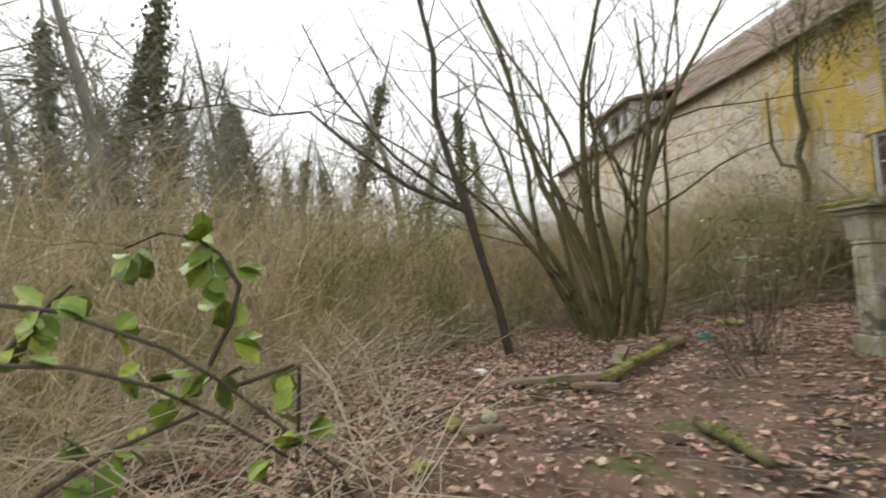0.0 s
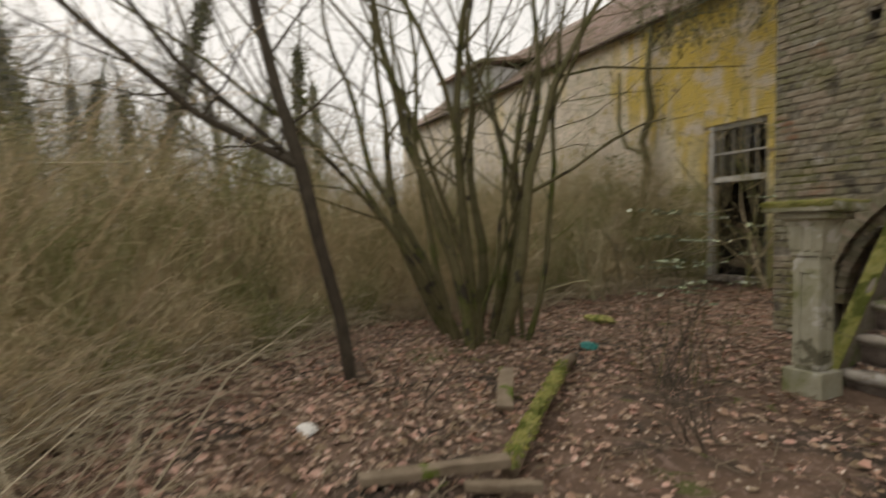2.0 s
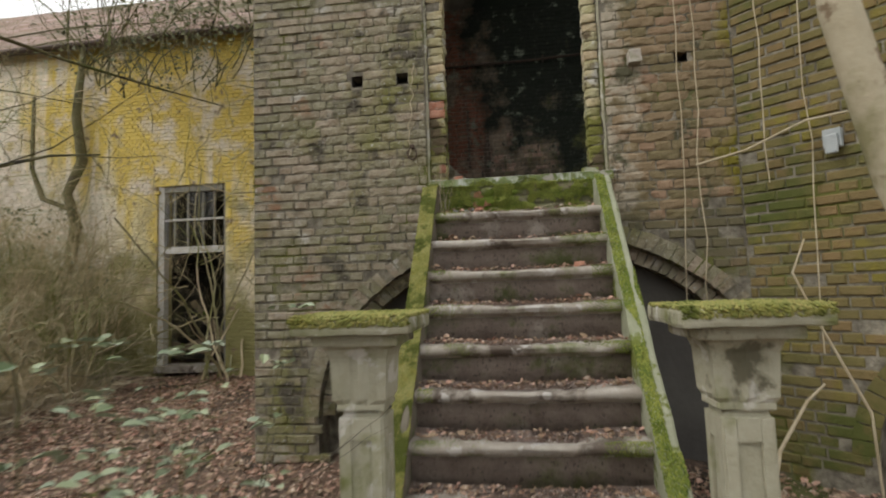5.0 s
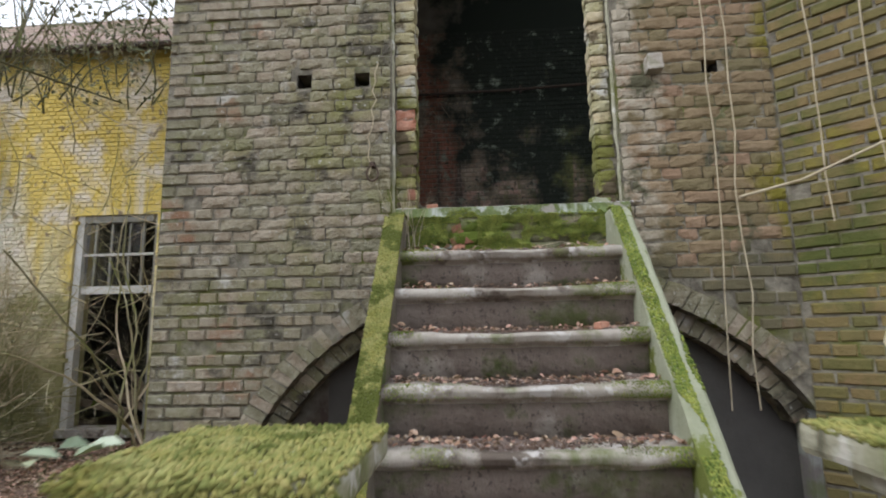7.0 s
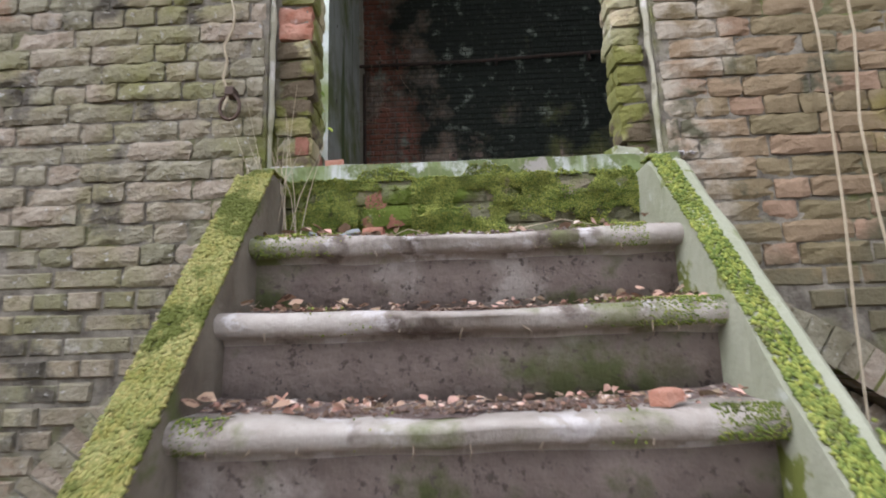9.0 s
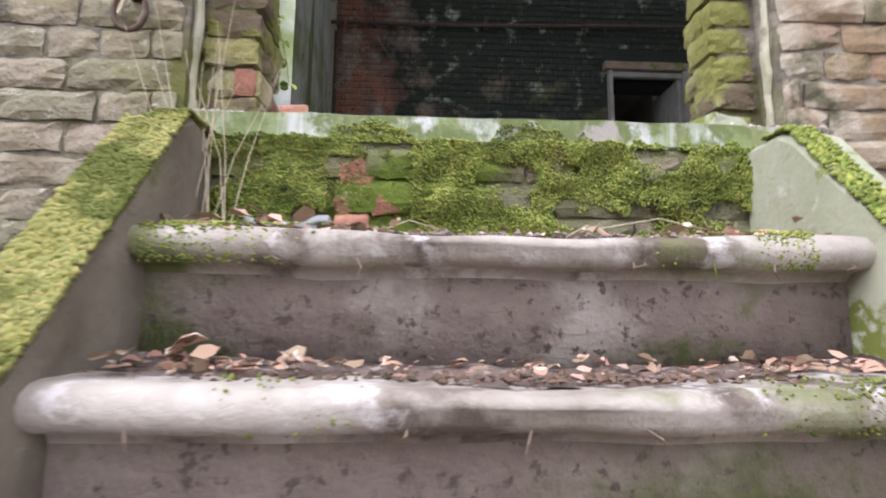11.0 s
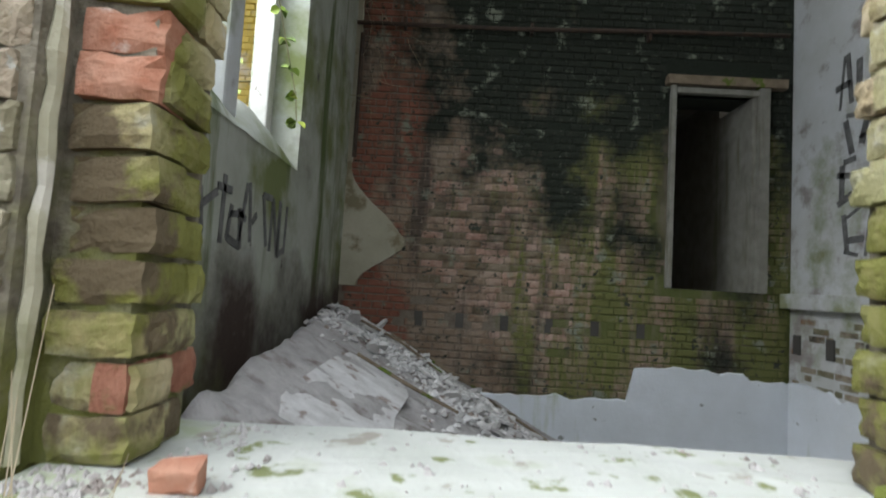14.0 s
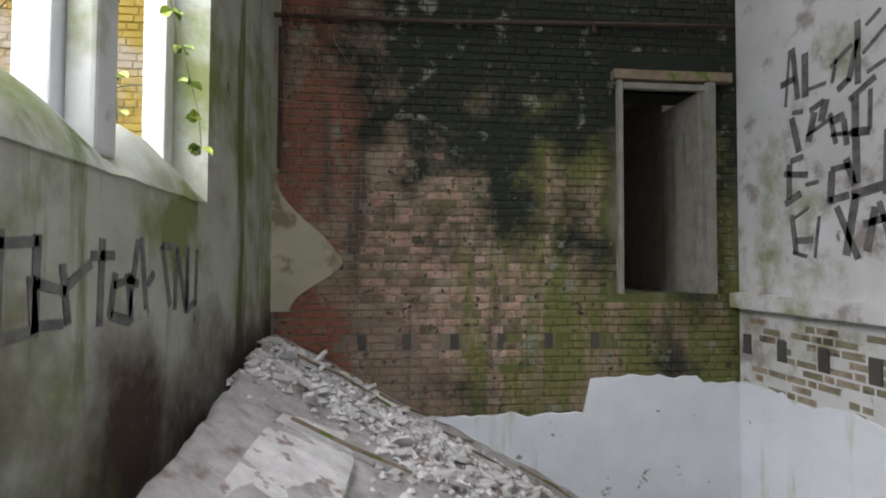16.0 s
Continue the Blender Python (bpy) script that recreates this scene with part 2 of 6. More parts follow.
M["plaster_corner"] = surface("tan_corner_plaster", (0.36, 0.335, 0.25), (0.46, 0.43, 0.34), 2.5, 0.9, 0.25, 30, [((0.22, 0.19, 0.12), 3, 0.6, 0.15)])
# Streaked grey paint; its low tone carries the dimness round the inner door.
M["paint_dim"] = surface("dim_grimy_grey_paint", (0.19, 0.18, 0.15), (0.28, 0.27, 0.235), 7, 0.7, 0.3, 60, [((0.16, 0.15, 0.10), -6, 0.6, 0.15)])
M["plaster_west"] = surface("damp_green_plaster", (0.30, 0.31, 0.25), (0.42, 0.43, 0.38), 2.5, 0.9, 0.3, 30,
                            [((0.17, 0.195, 0.075), 1.3, 0.44, 0.25), ((0.09, 0.12, 0.035), -3.0, 0.60, 0.15), ((0.055, 0.038, 0.03), 1.6, 0.36, 0.5, ("Z", 2.75, 2.2)), ((0.10, 0.09, 0.08), 4, 0.78, 0.08)])
M["plaster_white"] = surface("bare_white_plaster", (0.62, 0.65, 0.68), (0.70, 0.735, 0.78), 2.5, 0.9, 0.3, 30, [((0.34, 0.39, 0.22), -2.2, 0.56, 0.2), ((0.24, 0.25, 0.24), 4, 0.76, 0.05)])
M["rubble"] = surface("plaster_dust_rubble", (0.32, 0.30, 0.29), (0.48, 0.46, 0.45), 9, 0.95, 0.7, 40, [((0.19, 0.15, 0.13), 5, 0.58, 0.2)], 0.0)
M["chunk"] = surface("plaster_chunks", (0.50, 0.485, 0.47), (0.70, 0.685, 0.68), 9, 0.92, 0.4, 50, [((0.30, 0.24, 0.21), 8, 0.64, 0.1)], 0.3, True)
M["roof"] = surface("mottled_clay_roof", (0.34, 0.25, 0.20), (0.46, 0.38, 0.33), 1.2, 0.95, 0.4, 12, [((0.17, 0.16, 0.10), 0.7, 0.54, 0.15)], 0.2, True)
# Near-black colour that puts the unlit depth of recesses into the surface.
M["dark"] = surface("unlit_shade_plaster", (0.06, 0.055, 0.05), (0.09, 0.085, 0.075), 2, 0.95, 0.3, 20)
M["metal"] = surface("rusty_iron", (0.05, 0.04, 0.035), (0.10, 0.065, 0.045), 12, 0.7, 0.3, 60, metal=0.4)
M["paint_black"] = surface("black_spray_paint", (0.07, 0.069, 0.067), (0.19, 0.187, 0.18), 12, 0.7, 0.0)
M["plastic_blue"] = surface("teal_plastic", (0.02, 0.17, 0.15), (0.05, 0.26, 0.23), 14, 0.45, 0.2, 60)
M["slate"] = surface("slate_fragment", (0.28, 0.31, 0.31), (0.36, 0.38, 0.38), 14, 0.6, 0.2, 60)
M["paper"] = surface("white_litter", (0.62, 0.6, 0.56), (0.72, 0.7, 0.66), 14, 0.7, 0.2, 60)
glass = bpy.data.materials.new("window_glass")
glass.use_nodes = True
glass.node_tree.nodes["Principled BSDF"].inputs["Transmission Weight"].default_value = 1.0
glass.node_tree.nodes["Principled BSDF"].inputs["Roughness"].default_value = 0.05
M["glass"] = glass


# ---- mesh tools ----
class Geo:
    """Points and faces gathered for one mesh."""

    def __init__(self):
        self.v, self.f = [], []

    def add(self, verts, faces):
        n = len(self.v)
        self.v.extend(verts)
        self.f.extend([tuple(n + i for i in q) for q in faces])

    def box(self, x0, x1, y0, y1, z0, z1):
        self.add([(x0, y0, z0), (x1, y0, z0), (x1, y1, z0), (x0, y1, z0), (x0, y0, z1), (x1, y0, z1), (x1, y1, z1), (x0, y1, z1)],
                 [(0, 3, 2, 1), (4, 5, 6, 7), (0, 1, 5, 4), (1, 2, 6, 5), (2, 3, 7, 6), (3, 0, 4, 7)])

    def tube(self, pts, radii, sides=5, tip=True):
        pts = [Vector(p) for p in pts]
        n0 = len(self.v)
        for i, p in enumerate(pts):
            d = (pts[min(i + 1, len(pts) - 1)] - pts[max(i - 1, 0)]).normalized()
            a = d.cross(Vector((0.31, 0.95, 0.07))).normalized()
            b = d.cross(a)
            for k in range(sides):
                w = 2 * math.pi * k / sides
                self.v.append(tuple(p + (a * math.cos(w) + b * math.sin(w)) * radii[i]))
        for i in range(len(pts) - 1):
            for k in range(sides):
                q, r = n0 + i * sides, n0 + (i + 1) * sides
                self.f.append((q + k, q + (k + 1) % sides, r + (k + 1) % sides, r + k))
        if tip:
            self.f.append(tuple(n0 + (len(pts) - 1) * sides + k for k in range(sides)))

    def leaf(self, p, d, n, length, width, fold=0.25):
        p, d, n = Vector(p), Vector(d).normalized(), Vector(n).normalized()
        s = d.cross(n).normalized()
        n = s.cross(d)
        lift = n * (width * fold)
        m1, m2 = p + d * length * 0.4, p + d * length * 0.75
        self.add([tuple(q) for q in (p, m1 + s * width * 0.5 + lift, m2 + s * width * 0.38 + lift, p + d * length, m2 - s * width * 0.38 + lift, m1 - s * width * 0.5 + lift, m2)],
                 [(0, 1, 6), (1, 2, 6), (2, 3, 6), (3, 4, 6), (4, 5, 6), (5, 0, 6)])

    def lump(self, p, r, rng, flat=1.0, tall=1.0):
        x, y, z = p
        ring = []
        k0 = rng.random() * 6.28
        for k in range(5):
            w = k0 + k * 1.2566
            q = r * rng.uniform(0.6, 1.2)
            ring.append((x + q * math.cos(w), y + q * math.sin(w) * flat, z + r * rng.uniform(-0.3, 0.25)))
        self.add(ring + [(x + r * rng.uniform(-0.3, 0.3), y, z + r * rng.uniform(0.5, 1.1) * tall), (x, y, z - r * 0.6)],
                 [(k, (k + 1) % 5, 5) for k in range(5)] + [((k + 1) % 5, k, 6) for k in range(5)])

    def obj(self, name, mat, parent=None, label="", smooth=False):
        me = bpy.data.meshes.new(name)
        me.from_pydata(self.v, [], self.f)
        if smooth:
            me.polygons.foreach_set("use_smooth", [True] * len(me.polygons))
        me.materials.append(M[mat] if isinstance(mat, str) else mat)
        ob = new(name, me)
        if parent:
            ob.parent = parent
        if label:
            ob["label"] = label
        return ob


def thing(name, label, category, group="", at=(0, 0, 0)):
    ob = tagged(new(name), label, category, group)
    ob.location = at
    return ob


def box_part(name, x0, x1, y0, y1, z0, z1, mat, parent=None, bevel=0.006, label="", rough_edges=0.0, cuts=0, seed=1):
    """A block with rounded and, at will, worn edges."""
    bm = bmesh.new()
    bmesh.ops.create_cube(bm, size=1.0)
    bmesh.ops.scale(bm, vec=(x1 - x0, y1 - y0, z1 - z0), verts=bm.verts)
    bmesh.ops.translate(bm, vec=((x0 + x1) / 2, (y0 + y1) / 2, (z0 + z1) / 2), verts=bm.verts)
    if cuts:
        bmesh.ops.subdivide_edges(bm, edges=list(bm.edges), cuts=cuts, use_grid_fill=True)
    if bevel:
        sharp = [e for e in bm.edges if len(e.link_faces) == 2 and e.calc_face_angle(0) > 0.5]
        bmesh.ops.bevel(bm, geom=sharp, offset=bevel, segments=2, profile=0.6, affect="EDGES")
    if rough_edges:
        for v in bm.verts:
            v.co += noise.noise_vector(v.co * 14 + Vector((seed, 0, 0))) * rough_edges
    me = bpy.data.meshes.new(name)
    bm.to_mesh(me)
    bm.free()
    me.materials.append(M[mat])
    ob = new(name, me)
    if parent:
        ob.parent = parent
    if label:
        ob["label"] = label
    return ob


def smooth_step(a, b, x):
    t = min(1.0, max(0.0, (x - a) / (b - a)))
    return t * t * (3 - 2 * t)


def ground_z(x, y):
    dip = -0.32 * smooth_step(0.8, 1.9, x) * smooth_step(-4.2, -5.3, y)
    near = max(0.0, 1 - (x * x + y * y) / 900)
    return dip + near * (0.05 * noise.noise(Vector((x * 0.9, y * 0.9, 0))) + 0.02 * noise.noise(Vector((x * 4, y * 4, 3)))) - 0.01


def way_to_path(x, y):
    """How far a place lies from the trodden line."""
    best = 9.0
    for (ax, ay), (bx, by) in (((3.5, -6), (0.9, -4.9)), ((0.9, -4.9), (-0.3, -3.4)), ((-0.3, -3.4), (-1.6, -2.4)), ((-1.6, -2.4), (-3.6, 3.0))):
        t = max(0.0, min(1.0, ((x - ax) * (bx - ax) + (y - ay) * (by - ay)) / ((bx - ax) ** 2 + (by - ay) ** 2)))
        best = min(best, math.hypot(x - ax - t * (bx - ax), y - ay - t * (by - ay)))
    return best

# ---- large structure ----
def uneven(*parts):
    return np.unique(np.concatenate([np.asarray(p, float) for p in parts]))


gx = uneven(np.linspace(-300, -30, 12), np.linspace(-30, -8, 30), np.linspace(-8, 4.5, 90), np.linspace(4.5, 30, 20), np.linspace(30, 300, 10))
gy = uneven(np.linspace(-300, -30, 12), np.linspace(-30, -8, 30), np.linspace(-8, 1, 70), np.linspace(1, 30, 30), np.linspace(30, 300, 10))
g = Geo()
g.v = [(float(x), float(y), ground_z(x, y)) for y in gy for x in gx]
nx = len(gx)
g.f = [(j * nx + i, j * nx + i + 1, (j + 1) * nx + i + 1, (j + 1) * nx + i) for j in range(len(gy) - 1) for i in range(nx - 1)]
tagged(g.obj("ground", "soil", smooth=True), "muddy woodland soil with trodden leaf litter", "ground", kind="structure")

DOOR, JAMB, SLAB, TOP = 0.665, 0.525, 2.09, 7.0
ARCH_X, ARCH_Z, ARCH_A, ARCH_B = 0.10, 0.335, 1.66, 1.33


def arch_z(x):
    d = 1 - ((x - ARCH_X) / ARCH_A) ** 2
    return ARCH_Z + ARCH_B * math.sqrt(d) if d > 0 else -0.3


def clear_of_arch(x, z, rim):
    if z < ARCH_Z:
        return abs(x - ARCH_X) > ARCH_A + 0.01
    return ((x - ARCH_X) / (ARCH_A + rim)) ** 2 + ((z - ARCH_Z) / (ARCH_B + rim)) ** 2 > 1


HOLES = ((-0.846, 2.92), (-1.206, 2.925), (1.217, 2.90), (0.87, 2.905))


def column_wall(g, xs, low, high, y0, y1):
    """A wall built of upright strips between two curves, open at the putlog holes."""
    edges = [e for hx, hz in HOLES[:3] for e in (hx - 0.045, hx + 0.045) if xs[0] < e < xs[-1]]
    xs = sorted(set(list(xs) + edges))
    pieces = []
    for a, b in zip(xs[:-1], xs[1:]):
        cuts = sorted(hz for hx, hz in HOLES[:3] if abs((a + b) / 2 - hx) < 0.045 and low(a) < hz < high(a))
        la, lb = low(a), low(b)
        for hz in cuts:
            pieces.append((a, b, la, lb, hz - 0.045, hz - 0.045))
            la = lb = hz + 0.045
        pieces.append((a, b, la, lb, high(a), high(b)))
    for a, b, la, lb, ha, hb in pieces:
        g.add([(a, y0, la), (b, y0, lb), (b, y1, lb), (a, y1, la), (a, y0, ha), (b, y0, hb), (b, y1, hb), (a, y1, ha)],
              [(0, 3, 2, 1), (4, 5, 6, 7), (0, 1, 5, 4), (2, 3, 7, 6)])
    for x, flip in ((xs[0], 1), (xs[-1], 0)):
        q = [(x, y0, low(x)), (x, y1, low(x)), (x, y1, high(x)), (x, y0, high(x))]
        g.add(q, [(3, 2, 1, 0) if flip == 0 else (0, 1, 2, 3)])


E0 = 1e-4
g = Geo()
left_xs = sorted(set([-2.07, ARCH_X - ARCH_A] + [round(v, 4) for v in np.linspace(ARCH_X - ARCH_A + E0, -DOOR, 40)] + [-DOOR]))
column_wall(g, left_xs, arch_z, lambda x: TOP, 0.010, 0.24)
mid_xs = list(np.linspace(-DOOR, DOOR, 30))
column_wall(g, mid_xs, arch_z, lambda x: SLAB - 0.07, 0.012, 0.24)
column_wall(g, mid_xs, lambda x: 4.75, lambda x: TOP, 0.010, 0.24)
right_xs = list(np.linspace(DOOR, 1.58, 24))
column_wall(g, right_xs, arch_z, lambda x: TOP, 0.009, 0.24)
wall_front = tagged(g.obj("wall_front", "mortar"), "weathered brick front wall with an open doorway and arch", "wall", kind="structure")

# Arch filling; the gloom behind the steps is put into its colour.
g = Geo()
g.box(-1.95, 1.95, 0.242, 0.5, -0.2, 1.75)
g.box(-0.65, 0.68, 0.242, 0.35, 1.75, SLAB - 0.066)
tagged(g.obj("wall_arch_infill", "dark"), "masonry closing the arch under the steps, shade in its colour", "wall", kind="structure")

g = Geo()
g.box(-1.48, -1.1, 0.24, 5.0, -0.3, 2.66)
g.box(-1.48, -1.1, 0.24, 1.0, 2.66, 5.4)
g.box(-1.48, -1.1, 2.84, 5.0, 2.66, 5.4)
g.box(-1.48, -1.1, 0.24, 5.0, 5.4, TOP)
wall_west = tagged(g.obj("wall_west", "plaster_west"), "stained plaster wall with a large broken window", "wall", kind="structure")
g = Geo()
g.box(-2.06, -1.44, 0.24, 0.8, -0.3, TOP)
tagged(g.obj("wall_tower_side", "mortar"), "weathered brick side of the projecting front", "wall", kind="structure")
g = Geo()
g.box(-1.1, 2.2, 4.522, 4.95, -0.3, TOP)
g.box(2.2, 3.05, 4.522, 4.95, -0.3, 2.05)
g.box(2.2, 3.05, 4.522, 4.95, 3.97, TOP)
g.box(3.05, 3.9, 4.522, 4.95, -0.3, TOP)
wall_north = tagged(g.obj("wall_north", "mortar_room"), "bare brick end wall with black and green stains", "wall", kind="structure")
g = Geo()
g.box(3.4, 3.85, 0.24, 4.52, -0.3, TOP)
wall_east = tagged(g.obj("wall_east", "plaster"), "pale plaster wall with black graffiti", "wall", kind="structure")
g = Geo()
g.box(1.9, 3.85, 0.1, 0.24, -0.3, TOP)
tagged(g.obj("wall_south", "plaster"), "plastered inner face of the front wall", "wall", kind="structure")
g = Geo()
g.box(-1.1, 3.4, 0.5, 4.52, -0.25, 0.02)
tagged(g.obj("floor", "rubble"), "dusty cellar floor under the lost boards", "floor", kind="structure")
# Unseen ceiling; its gap is added to brighten the room from above.
g = Geo()
g.box(-2.07, 1.6, 0.36, 5.0, TOP, TOP + 0.25)
g.box(1.6, 3.85, 3.2, 5.0, TOP, TOP + 0.25)
g.box(1.6, 3.85, 0.36, 0.8, TOP, TOP + 0.25)
tagged(g.obj("ceiling", "dark"), "unseen ceiling with a gap added to let daylight in", "ceiling", kind="structure")
# Corridor walls take a low tone in place of the shade there.
g = Geo()
g.box(-1.1, 3.85, 4.95, 7.5, 1.8, 2.02)
g.box(2.0, 3.85, 7.0, 7.4, 2.02, 4.4)
g.box(1.7, 2.0, 4.95, 7.4, 2.02, 4.4)
g.box(3.2, 3.5, 5.6, 7.0, 2.02, 4.4)
g.box(1.7, 3.85, 4.95, 7.4, 4.4, 4.6)
tagged(g.obj("wall_corridor", "paint_dim"), "plastered corridor behind the inner door, dimness in its colour", "wall", kind="structure")


# brick pieces
def brick_mesh(name, w, h, d, mat, seed):
    """A worn brick: an uneven, rounded face on a plain body."""
    rng = random.Random(seed)
    off = Vector((seed * 3.7, seed * 1.3, 0))
    nu, nw = (6, 4) if w > 0.13 else (4, 4)
    v, f = [], []
    for k in range(nw + 1):
        for i in range(nu + 1):
            a, b = 2 * i / nu - 1, 2 * k / nw - 1
            edge = max(abs(a) ** 6, abs(b) ** 4)
            n = noise.noise(off + Vector((a * w * 14, 0, b * h * 14)))
            shrink = 1 - 0.03 * (1 if abs(a) == 1 and abs(b) == 1 else 0)
            v.append((a * w / 2 * shrink + rng.uniform(-0.003, 0.003), 0.004 * edge - 0.005 * n + (0.009 * rng.random() ** 3 if edge > 0.9 else 0), b * h / 2 * shrink + rng.uniform(-0.003, 0.003)))
    for k in range(nw):
        for i in range(nu):
            q = k * (nu + 1) + i
            f.append((q, q + 1, q + nu + 2, q + nu + 1))
    ring = list(range(nu + 1)) + [(k + 1) * (nu + 1) + nu for k in range(nw)] + [nw * (nu + 1) + i for i in reversed(range(nu))] + [k * (nu + 1) for k in reversed(range(1, nw))]
    base = len(v)
    for q in ring:
        v.append((v[q][0], d, v[q][2]))
    m = len(ring)
    for k in range(m):
        f.append((ring[(k + 1) % m], ring[k], base + k, base + (k + 1) % m))
    me = bpy.data.meshes.new(name)
    me.from_pydata(v, [], f)
    me.materials.append(M[mat])
    return me


def bond(u0, u1, z0, z1, seed, course=0.0715):
    """Places of the bricks of a wall in rows of stretchers and headers: middle, height, width."""
    rng = random.Random(seed)
    rows, r, z = [], 0, z0
    while z + course <= z1 + 0.01:
        u = u0 - (0.0 if r % 2 else 0.06) - rng.random() * 0.02
        while u < u1:
            w = 0.225 if (r % 2 == 0) ^ (rng.random() < 0.3) else 0.112
            a, b = max(u, u0), min(u + w, u1)
            if b - a > 0.04:
                rows.append(((a + b) / 2, z + course / 2, b - a - 0.008))
            u += w
        z += course
        r += 1
    return rows


def joined_bricks(g, places, base, along, out, rng, jut=0.006, h=0.064, lost=0.015):
    base, along, out = Vector(base), Vector(along), Vector(out)
    for u, z, w in places:
        if rng.random() < lost:
            continue
        p = base + along * u + Vector((0, 0, z)) + out * rng.uniform(-jut, jut)
        w2, h2 = w / 2, h / 2 - rng.uniform(0, 0.003)
        v = []
        for depth, s in ((-0.05, 0.0), (-0.01, 0.0), (0.0, 0.008)):
            for sx, sz in ((-1, -1), (1, -1), (1, 1), (-1, 1)):
                q = p + along * (sx * (w2 - s) + rng.uniform(-0.003, 0.003)) + Vector((0, 0, sz * (h2 - s * 0.8) + rng.uniform(-0.003, 0.003))) + out * depth
                v.append(tuple(q))
        f = []
        for r in (0, 4):
            for k in range(4):
                f.append((r + k, r + (k + 1) % 4, r + 4 + (k + 1) % 4, r + 4 + k))
        f.append((8, 9, 10, 11))
        g.add(v, f)


def cut_round_holes(places):
    """Shortens the bricks that would run into a square putlog hole."""
    out = []
    for u, z, w in places:
        runs = [(u - w / 2, u + w / 2)]
        for hx, hz in HOLES:
            if abs(z - hz) < 0.062:
                runs = [r for a, b in runs for r in ((a, min(b, hx - 0.05)), (max(a, hx + 0.05), b)) if r[1] > r[0]] if any(a < hx + 0.05 and b > hx - 0.05 for a, b in runs) else runs
        out += [((a + b) / 2, z, b - a) for a, b in runs if b - a > 0.03]
    return out


front = bond(-2.07, -DOOR - 0.006, 0.0, 4.75, 5) + bond(DOOR + 0.006, 1.56, 0.0, 4.75, 6) + bond(-2.07, 1.56, 4.75, TOP, 7) + bond(-DOOR, DOOR, 1.64, SLAB - 0.09, 8)
front = cut_round_holes([(u, z, w) for u, z, w in front if clear_of_arch(u, z, 0.135)])
near_front = sorted(front, key=lambda b: math.hypot(b[0] - (-0.9 if b[0] < 0 else 0.9), b[1] - 2.6))[:290]
far_front = [b for b in front if b not in near_front]
rngb = random.Random(3)
g, g2 = Geo(), Geo()
joined_bricks(g, [b for b in far_front if b[0] < 0], (0, 0, 0), (1, 0, 0), (0, -1, 0), rngb, 0.007, 0.061, 0.03)
joined_bricks(g2, [b for b in far_front if b[0] >= 0], (0, 0, 0), (1, 0, 0), (0, -1, 0), rngb, 0.007, 0.061, 0.03)
tagged(g.obj("brickwork", "brick_far", wall_front), kind="stuff")
tagged(g2.obj("brickwork", "brick_right", wall_front), kind="stuff")

# Pockets lined near-black to deepen the shade in them.
for hx, hz in HOLES[:3]:
    g = Geo()
    q = [(hx - 0.05, hz - 0.05), (hx + 0.05, hz - 0.05), (hx + 0.05, hz + 0.05), (hx - 0.05, hz + 0.05)]
    g.add([(x, 0.016, z) for x, z in q] + [(x, 0.17, z) for x, z in q], [(4, 5, 6, 7), (0, 4, 5, 1), (1, 5, 6, 2), (2, 6, 7, 3), (3, 7, 4, 0)])
    g.obj("putlog_hole", "dark", wall_front, "square putlog hole lined dark for its shade")

# arch ring of bricks on edge, with a set-back inner ring
g = Geo()
for ring, (r0, r1, y0, y1) in enumerate(((0.0, 0.12, 0.0, 0.1), (-0.1, -0.005, 0.09, 0.235))):
    n = 78
    for k in range(n):
        a0, a1 = math.pi * (k + 0.06) / n, math.pi * (k + 0.94) / n
        q = [(ARCH_X + (ARCH_A + r) * math.cos(a), ARCH_Z + (ARCH_B + r) * math.sin(a)) for r, a in ((r0, a0), (r0, a1), (r1, a1), (r1, a0))]
        if min(p[1] for p in q) < -0.1 or max(p[0] for p in q) > 1.6:
            continue
        dy = rngb.uniform(-0.01, 0.012)
        q = [(x + rngb.uniform(-0.006, 0.006), z + rngb.uniform(-0.006, 0.006)) for x, z in q]
        g.add([(x, y0 + dy, z) for x, z in q] + [(x, y1, z) for x, z in q], [(0, 1, 2, 3), (0, 4, 5, 1), (1, 5, 6, 2), (2, 6, 7, 3), (3, 7, 4, 0)])
tagged(g.obj("arch_ring", "brick_far", wall_front), kind="stuff")

# canted wall
CA = Vector((0.72, -0.69, 0)).normalized()
CN = Vector((-CA.y, CA.x, 0)) * -1
g = Geo()
cant = bond(0.0, 3.2, 0.0, 5.5, 8)
ARC2 = (1.35, 0.2, 0.72)
cant = [(u, z, w) for u, z, w in cant if math.hypot(u - ARC2[0], z - ARC2[1]) > ARC2[2] + 0.14]
joined_bricks(g, cant, (1.56, 0, 0), CA, CN, rngb, 0.006, 0.061, 0.03)
core = Geo()
